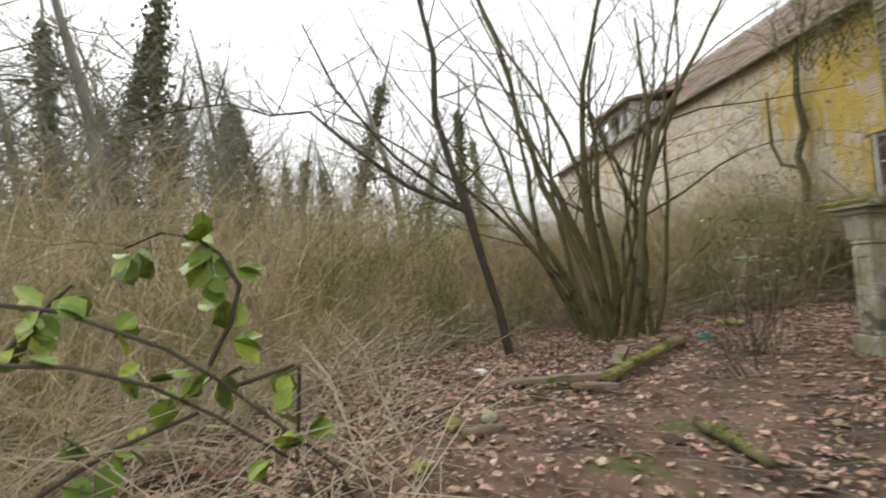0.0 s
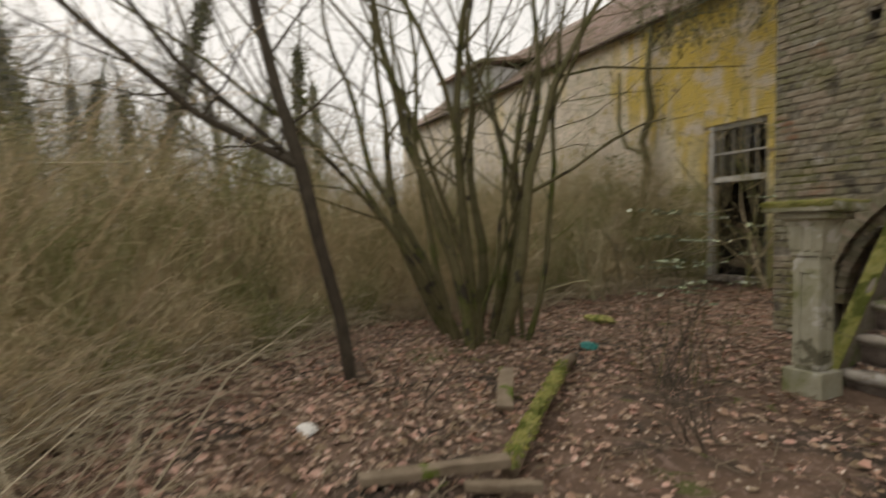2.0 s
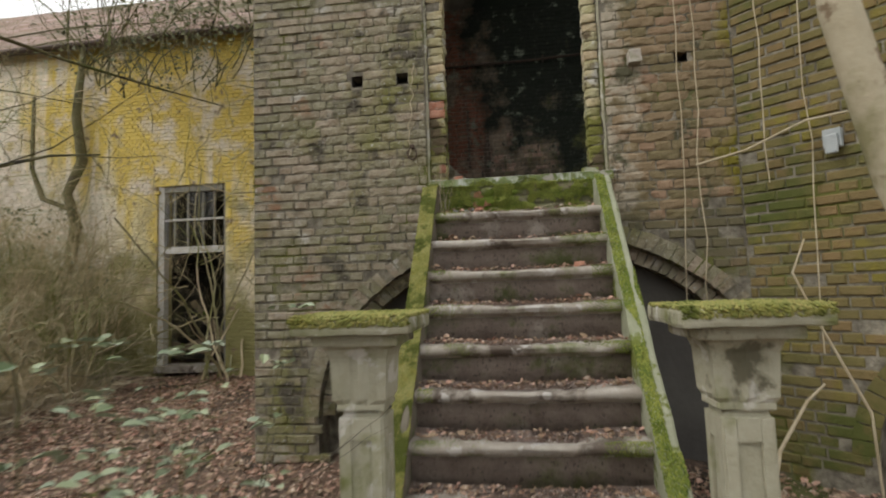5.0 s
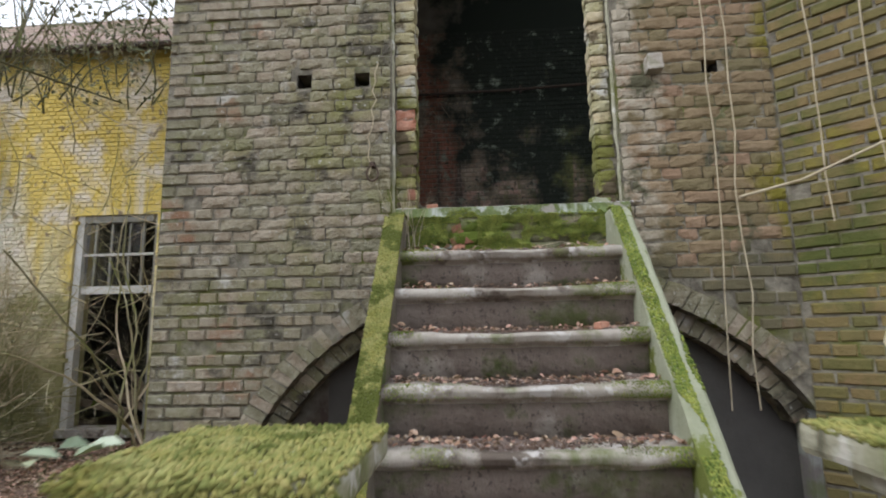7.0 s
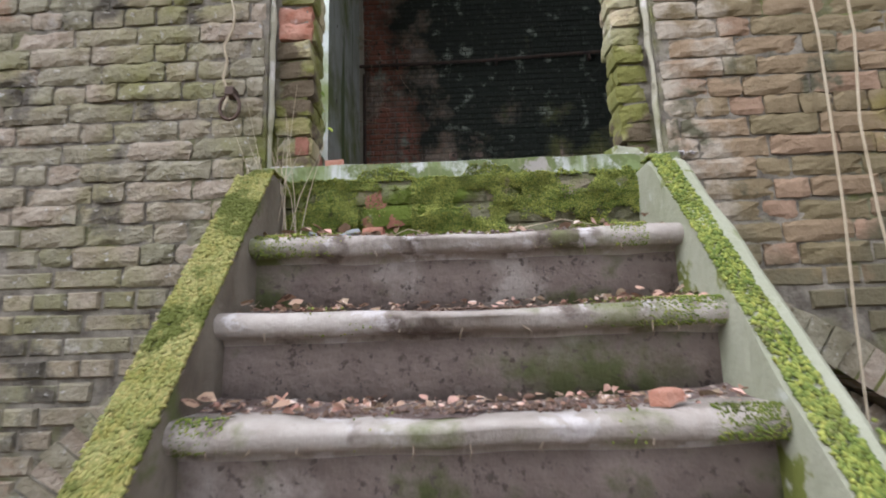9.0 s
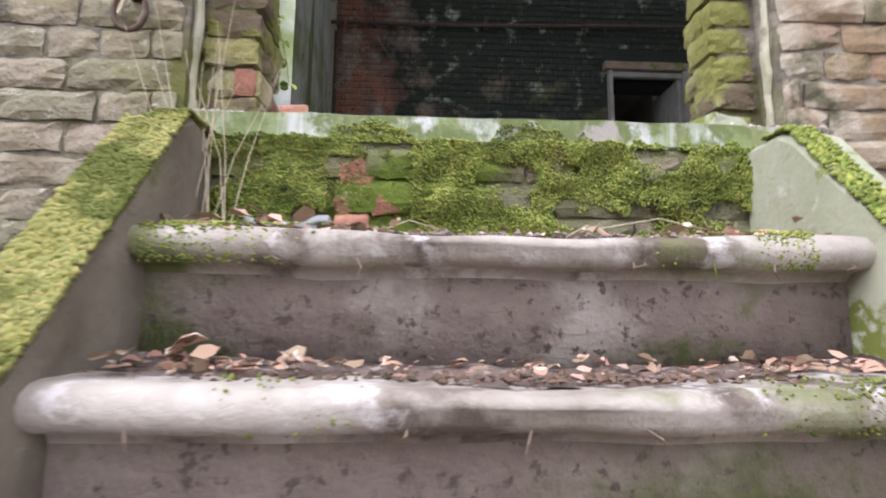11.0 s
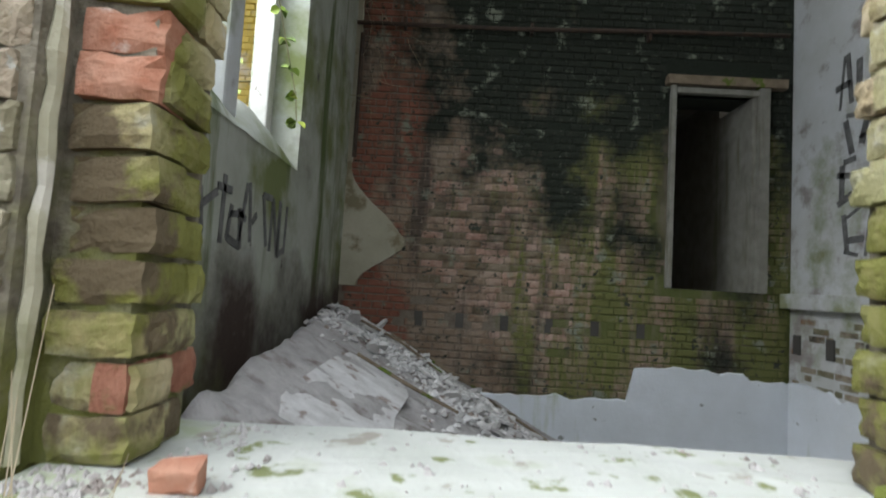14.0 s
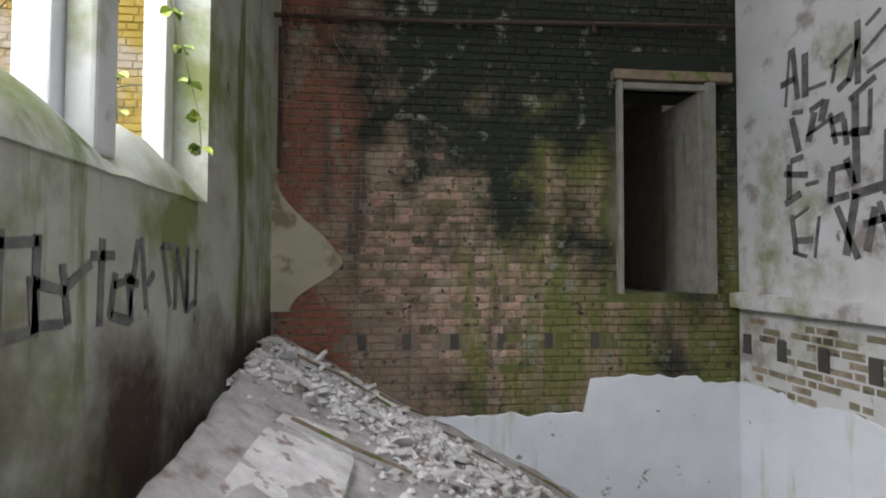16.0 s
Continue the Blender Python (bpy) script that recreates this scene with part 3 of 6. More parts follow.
for a, b in zip(np.linspace(0, 3.2, 65)[:-1], np.linspace(0, 3.2, 65)[1:]):
    lo = lambda u: ARC2[1] + math.sqrt(ARC2[2] ** 2 - (u - ARC2[0]) ** 2) if abs(u - ARC2[0]) < ARC2[2] else -0.3
    q = [Vector((1.56, 0, 0)) + CA * u + CN * d + Vector((0, 0, z)) for u, d, z in
         ((a, -0.010, lo(a)), (b, -0.010, lo(b)), (b, -0.4, lo(b)), (a, -0.4, lo(a)), (a, -0.010, 5.5), (b, -0.010, 5.5), (b, -0.4, 5.5), (a, -0.4, 5.5))]
    core.add([tuple(p) for p in q], [(0, 3, 2, 1), (4, 5, 6, 7), (0, 1, 5, 4), (2, 3, 7, 6)])
for k in range(26):
    a0, a1 = math.pi * (k + 0.06) / 26, math.pi * (k + 0.94) / 26
    q = [(ARC2[0] + r * math.cos(a), ARC2[1] + r * math.sin(a)) for r, a in ((ARC2[2], a0), (ARC2[2], a1), (ARC2[2] + 0.13, a1), (ARC2[2] + 0.13, a0))]
    p = [Vector((1.56, 0, 0)) + CA * u + Vector((0, 0, z)) for u, z in q]
    g.add([tuple(v + CN * 0.004) for v in p] + [tuple(v - CN * 0.1) for v in p], [(0, 1, 2, 3), (0, 4, 5, 1), (1, 5, 6, 2), (2, 6, 7, 3), (3, 7, 4, 0)])
wall_canted = tagged(core.obj("wall_canted", "mortar"), "canted brick wall green with algae and an arched recess", "wall", kind="structure")
tagged(g.obj("brickwork", "brick_canted", wall_canted), kind="stuff")
# Back of the small arch, coloured dark for the shade inside.
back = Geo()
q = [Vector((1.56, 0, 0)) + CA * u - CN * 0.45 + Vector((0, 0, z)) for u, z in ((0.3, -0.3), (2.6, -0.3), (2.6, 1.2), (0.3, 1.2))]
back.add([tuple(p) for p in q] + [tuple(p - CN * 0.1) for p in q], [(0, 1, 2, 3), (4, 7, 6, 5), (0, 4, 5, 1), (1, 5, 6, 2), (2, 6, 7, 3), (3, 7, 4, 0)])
tagged(back.obj("wall_recess", "dark"), "masonry inside the small arch, coloured for its shade", "wall", kind="structure")

# yellow wing
WY = 5.0
WX0, WX1, WZ = -6.54, -5.19, 3.37
g = Geo()
g.box(-24, WX0, WY + 0.012, WY + 0.45, -0.3, 6.2)
g.box(WX0, WX1, WY + 0.012, WY + 0.45, WZ, 6.2)
g.box(WX1, -1.48, WY + 0.012, WY + 0.45, -0.3, 6.2)
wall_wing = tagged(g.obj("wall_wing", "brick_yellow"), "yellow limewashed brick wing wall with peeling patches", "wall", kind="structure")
g = Geo()
wing = [(u, z, w) for u, z, w in bond(-14.0, -1.48, 0.0, 6.2, 12) if not (WX0 - 0.05 < u < WX1 + 0.05 and z < WZ + 0.1)]
wing_near = sorted(wing, key=lambda b: math.hypot(b[0] - (WX1 + 0.3 if b[0] > WX1 else WX0 - 0.3), b[1] - 2.3))[:280]
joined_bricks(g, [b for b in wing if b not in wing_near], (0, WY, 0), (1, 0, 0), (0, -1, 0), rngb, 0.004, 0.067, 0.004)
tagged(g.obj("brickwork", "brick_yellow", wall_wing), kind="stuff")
# Room walls behind the window; their colour holds the unlit gloom.
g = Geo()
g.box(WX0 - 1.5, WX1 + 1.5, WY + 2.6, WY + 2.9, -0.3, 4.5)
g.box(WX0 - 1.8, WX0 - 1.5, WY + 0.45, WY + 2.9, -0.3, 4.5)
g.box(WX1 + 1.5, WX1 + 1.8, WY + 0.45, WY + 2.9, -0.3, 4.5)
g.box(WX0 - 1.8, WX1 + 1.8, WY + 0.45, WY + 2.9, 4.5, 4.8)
tagged(g.obj("wall_inner_wing", "dark"), "room walls behind the sash window, coloured as unlit", "wall", kind="structure")
# roof of the wing, in rows of tiles
g = Geo()
slope = Vector((0, 0.8, 0.6))
for r in range(34):
    p0 = Vector((0, WY - 0.25, 6.12)) + slope * (r * 0.22)
    x = -24.0
    while x < -1.0:
        w = rngb.uniform(0.3, 0.5)
        a, b = p0 + Vector((x, 0, 0.05 + rngb.uniform(0, 0.02))), p0 + Vector((x + w - 0.012, 0, 0.05 + rngb.uniform(0, 0.02)))
        e = slope * 0.25 + Vector((0, 0, -0.045))
        g.add([tuple(v) for v in (a, b, b + e, a + e, a - Vector((0, 0, 0.03)), b - Vector((0, 0, 0.03)))], [(0, 1, 2, 3), (4, 5, 1, 0)])
        x += w
roof = tagged(g.obj("roof", "roof"), "mottled brown tiled roof of the wing", "roof", kind="structure")
g = Geo()
a = [(-24, WY - 0.2, 6.1), (-1.0, WY - 0.2, 6.1), (-1.0, WY + 5.9, 10.6), (-24, WY + 5.9, 10.6)]
g.add(a + [(x, y, z - 0.06) for x, y, z in a] + [(-24, WY + 9, 6.1), (-1, WY + 9, 6.1)], [(0, 1, 2, 3), (4, 7, 6, 5), (0, 4, 5, 1), (3, 2, 9, 8)])
g.obj("roof_boards", "wood", roof)
g = Geo()
g.tube([(-24, WY - 0.24, 6.12), (-2.1, WY - 0.24, 6.12)], [0.055, 0.055], 8)
g.obj("gutter", "metal", roof, "rusty iron gutter")

# dormer pavilion at the far end
dormer = thing("dormer", "small timber dormer with a slate cap and three openings", "dormer")
g = Geo()
for x0, x1, z0, z1 in ((-18.3, -15.4, 6.0, 6.25), (-18.3, -15.4, 7.05, 7.25), (-18.3, -17.9, 6.25, 7.05), (-17.2, -16.9, 6.25, 7.05), (-16.3, -16.0, 6.25, 7.05), (-15.6, -15.4, 6.25, 7.05)):
    g.box(x0, x1, 4.6, 4.8, z0, z1)
g.box(-15.6, -15.4, 4.8, 7.2, 6.0, 7.25)
g.obj("body", "plaster", dormer)
g = Geo()
g.add([(-18.6, 4.3, 7.2), (-15.1, 4.3, 7.2), (-15.1, 7.6, 7.9), (-18.6, 7.6, 7.9), (-18.6, 4.3, 7.32), (-15.1, 4.3, 7.32), (-15.1, 7.6, 8.02), (-18.6, 7.6, 8.02)],
      [(0, 3, 2, 1), (4, 5, 6, 7), (0, 1, 5, 4), (1, 2, 6, 5), (2, 3, 7, 6), (3, 0, 4, 7)])
g.obj("cap", "roof", dormer, "overhanging slate cap")
# Dark sheet behind the three openings, coloured as the unlit inside.
g = Geo()
g.box(-18.2, -15.5, 5.2, 5.3, 6.1, 7.2)
g.obj("lining", "dark", dormer)

# ---- doorway and steps ----
box_part("sill_slab", -0.655, 0.69, -0.04, 0.36, SLAB - 0.062, SLAB, "slab", None, 0.012, "", 0.006, 14)
tagged(bpy.data.objects["sill_slab"], "pale stone sill slab across the empty doorway", "sill")
stairs = thing("staircase", "worn stone staircase with mossy edges and leaf litter", "staircase")
RISE, GO = 0.2085, 0.178
NOSES = [(-0.335 - GO * i, 1.80 - RISE * i) for i in range(9)]


def step_profile(y, z):
    """Tread with a round nosing over a set-back riser, as a closed outline in y and z."""
    pts = [(y + 0.34, z), (y + 0.06, z)]
    for k in range(7):
        w = math.pi / 2 + math.pi * k / 6
        pts.append((y + 0.028 + 0.03 * math.cos(w), z - 0.03 + 0.03 * math.sin(w)))
    return pts + [(y + 0.045, z - 0.062), (y + 0.055, z - 0.075), (y + 0.055, z - RISE - 0.02), (y + 0.34, z - RISE - 0.02)]


for i, (y, z) in enumerate(NOSES):
    prof = step_profile(y, z)
    if i == 0:
        prof = [(p if p < y + 0.3 else -0.03, q) for p, q in prof]
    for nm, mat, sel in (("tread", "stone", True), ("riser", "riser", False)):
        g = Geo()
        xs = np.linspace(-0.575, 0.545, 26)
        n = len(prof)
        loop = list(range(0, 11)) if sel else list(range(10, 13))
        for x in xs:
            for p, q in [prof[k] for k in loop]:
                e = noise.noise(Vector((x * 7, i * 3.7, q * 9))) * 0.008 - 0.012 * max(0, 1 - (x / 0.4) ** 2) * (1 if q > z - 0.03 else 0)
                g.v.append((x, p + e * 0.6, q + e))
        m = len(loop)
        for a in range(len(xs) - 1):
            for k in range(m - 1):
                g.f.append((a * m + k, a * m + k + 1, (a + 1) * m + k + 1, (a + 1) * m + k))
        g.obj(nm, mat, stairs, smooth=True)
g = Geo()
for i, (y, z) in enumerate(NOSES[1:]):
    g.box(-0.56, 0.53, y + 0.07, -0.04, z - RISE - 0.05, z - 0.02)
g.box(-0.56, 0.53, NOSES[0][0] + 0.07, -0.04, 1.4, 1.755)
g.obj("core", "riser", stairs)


def nose_line(y):
    """Top of the copings beside the steps."""
    return min(2.03, NOSES[0][1] + 0.035 + (y - NOSES[0][0]) * (RISE / GO))


def stringer(name, x0, x1, mat, seed):
    """Sloping coping beside the steps; its top follows the nosings."""
    g = Geo()
    ys = np.linspace(-0.045, -1.93, 40)
    for y in ys:
        zt = nose_line(y)
        for x, z in ((x0, zt - 0.35), (x0, zt - 0.012), (x0 + 0.012, zt), (x1 - 0.012, zt), (x1, zt - 0.012), (x1, zt - 0.35)):
            e = noise.noise(Vector((x * 5 + seed, y * 9, z * 4))) * 0.008
            g.v.append((x + e, y, max(z + e, -0.1)))
    for a in range(len(ys) - 1):
        for k in range(5):
            g.f.append((a * 6 + k, a * 6 + 6 + k, a * 6 + 7 + k, a * 6 + 1 + k))
    g.f.append(tuple(range(6)))
    g.f.append(tuple(reversed(range(len(g.v) - 6, len(g.v)))))
    return g.obj(name, mat, stairs, smooth=False)


stringer("coping", -0.668, -0.572, "coping_shaded", 1)["label"] = "moss-covered sloping stone coping"
stringer("coping", 0.54, 0.64, "stone_green", 5)["label"] = "pale green sloping stone coping"

# low mossy wall under the sill
M["brick_red_damp"] = surface("damp_broken_red_brick", (0.20, 0.08, 0.05), (0.31, 0.15, 0.10), 18, 0.9, 0.6, 70, [((0.12, 0.12, 0.04), 7, 0.55, 0.15)])
low_wall = thing("threshold_wall", "low brick wall under the sill thick with moss", "wall")
g = Geo()
g.box(-0.6, 0.62, -0.035, 0.012, 1.66, SLAB - 0.064)
g.obj("core", "brick_moss", low_wall)
mesh_a = [brick_mesh("brick", 0.214, 0.064, 0.06, "brick_moss", s) for s in range(4)]
mesh_b = [brick_mesh("brick", 0.101, 0.064, 0.06, "brick_moss", s) for s in range(9, 12)]
for u, z, w in bond(-0.6, 0.62, 1.73, SLAB - 0.064, 21):
    ob = new("brick", (mesh_a if w > 0.15 else mesh_b)[rngb.randrange(3)])
    ob.scale = (w / (0.214 if w > 0.15 else 0.101), 1, 1)
    ob.location = (u, -0.05 + rngb.uniform(-0.008, 0.01), z)
    ob.parent = low_wall
for x, z, w in ((-0.285, 1.845, 0.07), (-0.215, 1.90, 0.075), (-0.29, 1.965, 0.06), (-0.265, 1.925, 0.05), (-0.30, 1.89, 0.05)):
    ob = new("brick", brick_mesh("brick", w, 0.05, 0.05, "brick_red_damp", int(x * 100)))
    ob.location, ob.parent = (x, -0.056, z), low_wall
    ob.rotation_euler = (0, x, 0.1)
    ob["label"] = "bare broken red brick"


# door jambs


def jamb(side, face_x, deep):
    t = thing("door_jamb", "lichen-grown brick door jamb with open joints", "jamb", "jambs of the doorway")
    g = Geo()
    a, b = sorted((side * (face_x + 0.02), side * DOOR))
    g.box(a, b, 0.075, deep - 0.012, SLAB, 4.75)
    g.obj("core", "mortar", t)
    g2 = Geo()
    pts = [(side * (DOOR - 0.004) + rngb.uniform(-0.004, 0.004), 0.038 + rngb.uniform(-0.005, 0.005), SLAB + 0.01 + k * 0.046) for k in range(58)]
    g2.tube(pts, [rngb.uniform(0.008, 0.015) for _ in pts], 7)
    g2.obj("mortar_fillet", "stone_pier", t)
    rng = random.Random(4 if side < 0 else 6)
    z, r = SLAB + 0.003, 0
    wf = max(0.05, DOOR - face_x - 0.02)
    face = [brick_mesh("brick", wf, 0.064, 0.09, "brick_jamb", s + 40) for s in range(7)]
    red = brick_mesh("brick", wf, 0.064, 0.09, "brick_red", 77)
    widths = (0.095, 0.15, 0.12)
    flank_red = brick_mesh("brick", 0.12, 0.064, 0.05, "brick_red_damp", 71)
    flank = [brick_mesh("brick", w, 0.064, 0.05, "brick_jamb", s + 60) for s, w in enumerate(widths)]
    while z < 4.7:
        broken = rng.random()
        ob = new("brick", red if side < 0 and r in (7, 8) else face[rng.randrange(7)])
        ob.location = (side * (face_x + wf / 2 + rng.uniform(-0.007, 0.007)), 0.06 + rng.uniform(-0.008, 0.012) + (0.03 if broken < 0.12 else 0), z + 0.034)
        ob.rotation_euler = (0, rng.uniform(-0.05, 0.05), rng.uniform(-0.08, 0.08))
        ob.parent = t
        y = 0.075 + (0.0 if r % 2 else 0.03)
        while y < deep - 0.04:
            k = rng.randrange(3)
            w = min(widths[k], deep - y)
            ob = new("brick", flank_red if side < 0 and r == 1 else flank[k])
            ob.scale = (w / widths[k], 1, 1)
            ob.rotation_euler = (rng.uniform(-0.04, 0.04), 0, -side * math.pi / 2 + rng.uniform(-0.05, 0.05))
            ob.location = (side * (face_x + rng.uniform(-0.008, 0.01)), y + w / 2, z + 0.034)
            ob.parent = t
            y += w + 0.01
        z += 0.0725
        r += 1


jamb(-1, JAMB, 0.26)
jamb(1, 0.545, 0.2)


# gate piers
def gate_pier(x, y, cap_w, label):
    p = thing("stair_pier", label, "pier", "stone piers at the foot of the steps", (x, y, 0))
    p.scale = (1.1, 1.1, 1.07)
    r = lambda nm, w, z0, z1, mat="stone_pier", lab="", bev=0.01: box_part(nm, -w / 2, w / 2, -w / 2, w / 2, z0, z1, mat, p, bev, lab, 0.005, 3, seed=z0 * 7 + x)
    r("plinth", 0.21, -0.08, 0.16)
    r("shaft", 0.125, 0.16, 0.80)
    r("necking", 0.155, 0.80, 0.825)
    g = Geo()
    n = 24
    rows = [(0.072, 0.82), (0.084, 0.84), (0.09, 0.97), (0.10, 1.00), (0.115, 1.015)]
    for w, z in rows:
        for k in range(n):
            s, t = divmod(k, 6)
            e = -1 + 2 * t / 6
            groove = 0.010 if t in (2, 4) and 0.83 < z < 0.98 else 0.0
            px, py = [(e, -1), (1, e), (-e, 1), (-1, -e)][s]
            nxm, nym = [(0, 1), (-1, 0), (0, -1), (1, 0)][s]
            g.v.append((px * w + nxm * groove, py * w + nym * groove, z))
    for a in range(len(rows) - 1):
        for k in range(n):
            g.f.append((a * n + k, a * n + (k + 1) % n, (a + 1) * n + (k + 1) % n, (a + 1) * n + k))
    g.obj("frieze_block", "stone_pier", p, "fluted frieze block")
    for s in range(4):
        ang = s * math.pi / 2
        for nm, dx0, dx1, z0, z1, out in (("panel_stile", -0.066, -0.032, 0.18, 0.78, 0.01), ("panel_stile", 0.032, 0.066, 0.18, 0.78, 0.01), ("panel_rail", -0.032, 0.032, 0.71, 0.78, 0.01), ("panel_rail", -0.032, 0.032, 0.18, 0.24, 0.01)):
            ob = box_part(nm, dx0, dx1, -0.0625 - out, -0.058, z0, z1, "stone_pier", p, 0.003)
            ob.rotation_euler = (0, 0, ang)
    r("lower_cap", cap_w - 0.1, 1.01, 1.05)
    r("cap", cap_w, 1.05, 1.105, "stone_pier", "moss-topped overhanging cap", 0.014)
    return p


gate_pier(-0.582, -2.055, 0.37, "lichen-covered stone pier with a mossy cap, panelled shaft")
gate_pier(0.655, -2.055, 0.385, "greenish stone pier with a broad mossy cap, chipped edges")


# ---- sash window of the wing ----
win = tagged(new("window_1"), "tall sash window with peeling white frame and broken lower half", "window", kind="structure")
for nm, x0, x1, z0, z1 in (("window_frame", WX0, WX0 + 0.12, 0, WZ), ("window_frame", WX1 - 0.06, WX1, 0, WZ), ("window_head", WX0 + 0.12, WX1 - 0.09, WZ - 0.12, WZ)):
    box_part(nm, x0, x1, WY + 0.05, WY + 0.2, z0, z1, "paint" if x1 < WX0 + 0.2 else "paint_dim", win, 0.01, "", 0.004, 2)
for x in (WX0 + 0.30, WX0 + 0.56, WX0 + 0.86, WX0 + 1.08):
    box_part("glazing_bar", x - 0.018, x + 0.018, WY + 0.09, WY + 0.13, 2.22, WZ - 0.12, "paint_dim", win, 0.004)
for z0, z1 in ((2.12, 2.24), (2.72, 2.76)):
    box_part("sash_rail", WX0 + 0.12, WX1 - 0.09, WY + 0.085, WY + 0.135, z0, z1, "paint", win, 0.006)
for k, (x0, x1) in enumerate(((0.14, 0.28), (0.32, 0.54), (0.58, 0.84), (0.88, 1.06))):
    for z0, z1 in ((2.25, 2.71), (2.77, 3.24)):
        if (k, z0) in ((1, 2.77), (3, 2.25)):
            continue
        pane = box_part("pane", WX0 + x0, WX0 + x1, WY + 0.108, WY + 0.112, z0, z1, "glass", win, 0)
        pane.visible_shadow = False
for k, (x, z, L, a) in enumerate(((-6.2, 0.35, 0.9, 0.2), (-5.8, 0.55, 1.0, -0.3), (-5.7, 0.3, 0.8, 0.5), (-6.0, 0.8, 1.1, 0.9))):
    ob = box_part("fallen_board", -L / 2, L / 2, -0.02, 0.02, -0.06, 0.06, "wood", win, 0.006, "", 0.008, 3, k)
    ob.location, ob.rotation_euler = (x, WY + 0.55 + 0.12 * k, z), (0, a, 0.2 * k)
box_part("threshold", WX0, WX1, WY - 0.05, WY + 0.4, -0.02, 0.1, "stone", win, 0.01)

# ---- inner room ----
# plaster lower zone of the end wall, with a ragged top edge
def ragged(name, parent_ob, mat, edge, x0, x1, z0, y, thick, label, steps=60):
    """A coat of plaster on the end wall up to a broken edge."""
    g = Geo()
    xs = np.linspace(x0, x1, steps)
    for x in xs:
        t = edge(x) + 0.05 * noise.noise(Vector((x * 5, z0, 1))) + 0.02 * noise.noise(Vector((x * 19, z0, 4)))
        g.v += [(x, y, z0), (x, y - thick, z0), (x, y - thick, t), (x, y, t + 0.01)]
    for a in range(steps - 1):
        for k in range(3):
            g.f.append((a * 4 + k, a * 4 + 4 + k, a * 4 + 5 + k, a * 4 + k + 1))
    g.f += [(0, 1, 2, 3), tuple(len(g.v) - 4 + k for k in (3, 2, 1, 0))]
    ob = g.obj(name, mat, parent_ob)
    ob["label"] = label
    return ob


ragged("plaster_coat", wall_north, "plaster_white", lambda x: 0.95 if x < 1.85 else (1.28 if x < 3.0 else 1.2), -1.1, 3.4, 0.0, 4.51, 0.025, "white plaster below the lost floor")
g = Geo()
zs = np.linspace(1.9, 6.0, 70)
for z in zs:
    if z < 2.37:
        xe = -0.95 + 0.5 * smooth_step(1.9, 2.37, z)
    elif z < 2.95:
        xe = -0.45 - 0.62 * (z - 2.37) / 0.58
    else:
        xe = -1.05
    xe += 0.035 * noise.noise(Vector((3, z * 6, 2)))
    xe = max(xe, -1.09)
    g.v += [(-1.1, 4.51, z), (-1.1, 4.485, z), (xe, 4.485, z), (xe + 0.006, 4.51, z)]
for a in range(len(zs) - 1):
    for k in range(3):
        g.f.append((a * 4 + k, a * 4 + k + 1, a * 4 + 5 + k, a * 4 + 4 + k))
g.f.append((0, 1, 2, 3))
g.obj("plaster_coat", "plaster_corner", wall_north)["label"] = "torn pale plaster in the corner"

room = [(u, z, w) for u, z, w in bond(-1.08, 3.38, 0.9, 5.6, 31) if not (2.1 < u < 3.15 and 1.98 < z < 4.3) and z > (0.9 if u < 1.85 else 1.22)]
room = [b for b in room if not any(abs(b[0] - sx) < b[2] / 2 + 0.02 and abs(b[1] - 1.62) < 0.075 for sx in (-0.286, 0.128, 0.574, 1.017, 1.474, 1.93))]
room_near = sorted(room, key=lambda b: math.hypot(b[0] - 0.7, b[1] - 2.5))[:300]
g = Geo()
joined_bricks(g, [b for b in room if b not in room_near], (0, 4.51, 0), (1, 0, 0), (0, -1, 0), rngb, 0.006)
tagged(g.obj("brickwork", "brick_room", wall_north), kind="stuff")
# Flat dark blocks stand for the shaded hollows of the sockets.
g = Geo()
for sx in (-0.286, 0.128, 0.574, 1.017, 1.474, 1.93):
    g.box(sx - 0.04, sx + 0.04, 4.517, 4.53, 1.55, 1.69)
g.obj("joist_socket", "dark", wall_north, "joist sockets as flat dark blocks for their shade")

# inner door frame
idoor = tagged(new("door_1"), "pale timber door frame without a door", "door frame", kind="structure")
box_part("frame_post", 2.15, 2.2, 4.46, 4.6, 2.05, 4.05, "paint_dim", idoor, 0.008, "", 0.004, 2)
box_part("frame_post", 3.03, 3.13, 4.44, 4.6, 2.05, 4.05, "paint_dim", idoor, 0.008, "", 0.004, 2)
box_part("frame_lining", 2.985, 3.03, 4.5, 5.3, 2.05, 3.97, "paint_dim", idoor, 0.006)
box_part("frame_head", 2.10, 3.3, 4.43, 4.6, 4.05, 4.14, "wood", idoor, 0.008, "split timber lintel", 0.006, 4)
box_part("frame_head", 2.2, 3.03, 4.46, 4.6, 3.97, 4.03, "paint_dim", idoor, 0.006)
pipe = thing("pipe", "rusty iron pipe along the end wall", "pipe")
g = Geo()
g.tube([(-1.09, 4.44, 4.5), (0.5, 4.44, 4.51), (2.0, 4.44, 4.56), (3.3, 4.43, 4.58)], [0.022] * 4, 8)
g.obj("tube", "metal", pipe, smooth=True)
for x in (-0.6, 0.7, 1.9):
    box_part("bracket", x - 0.015, x + 0.015, 4.43, 4.51, 4.47, 4.58, "metal", pipe, 0.003)
conduit = thing("conduit", "dark broken conduit in the corner", "conduit")
g = Geo()
g.tube([(-1.03, 4.46, 3.15), (-1.03, 4.46, 4.4)], [0.025, 0.025], 6)
g.obj("tube", "metal", conduit)

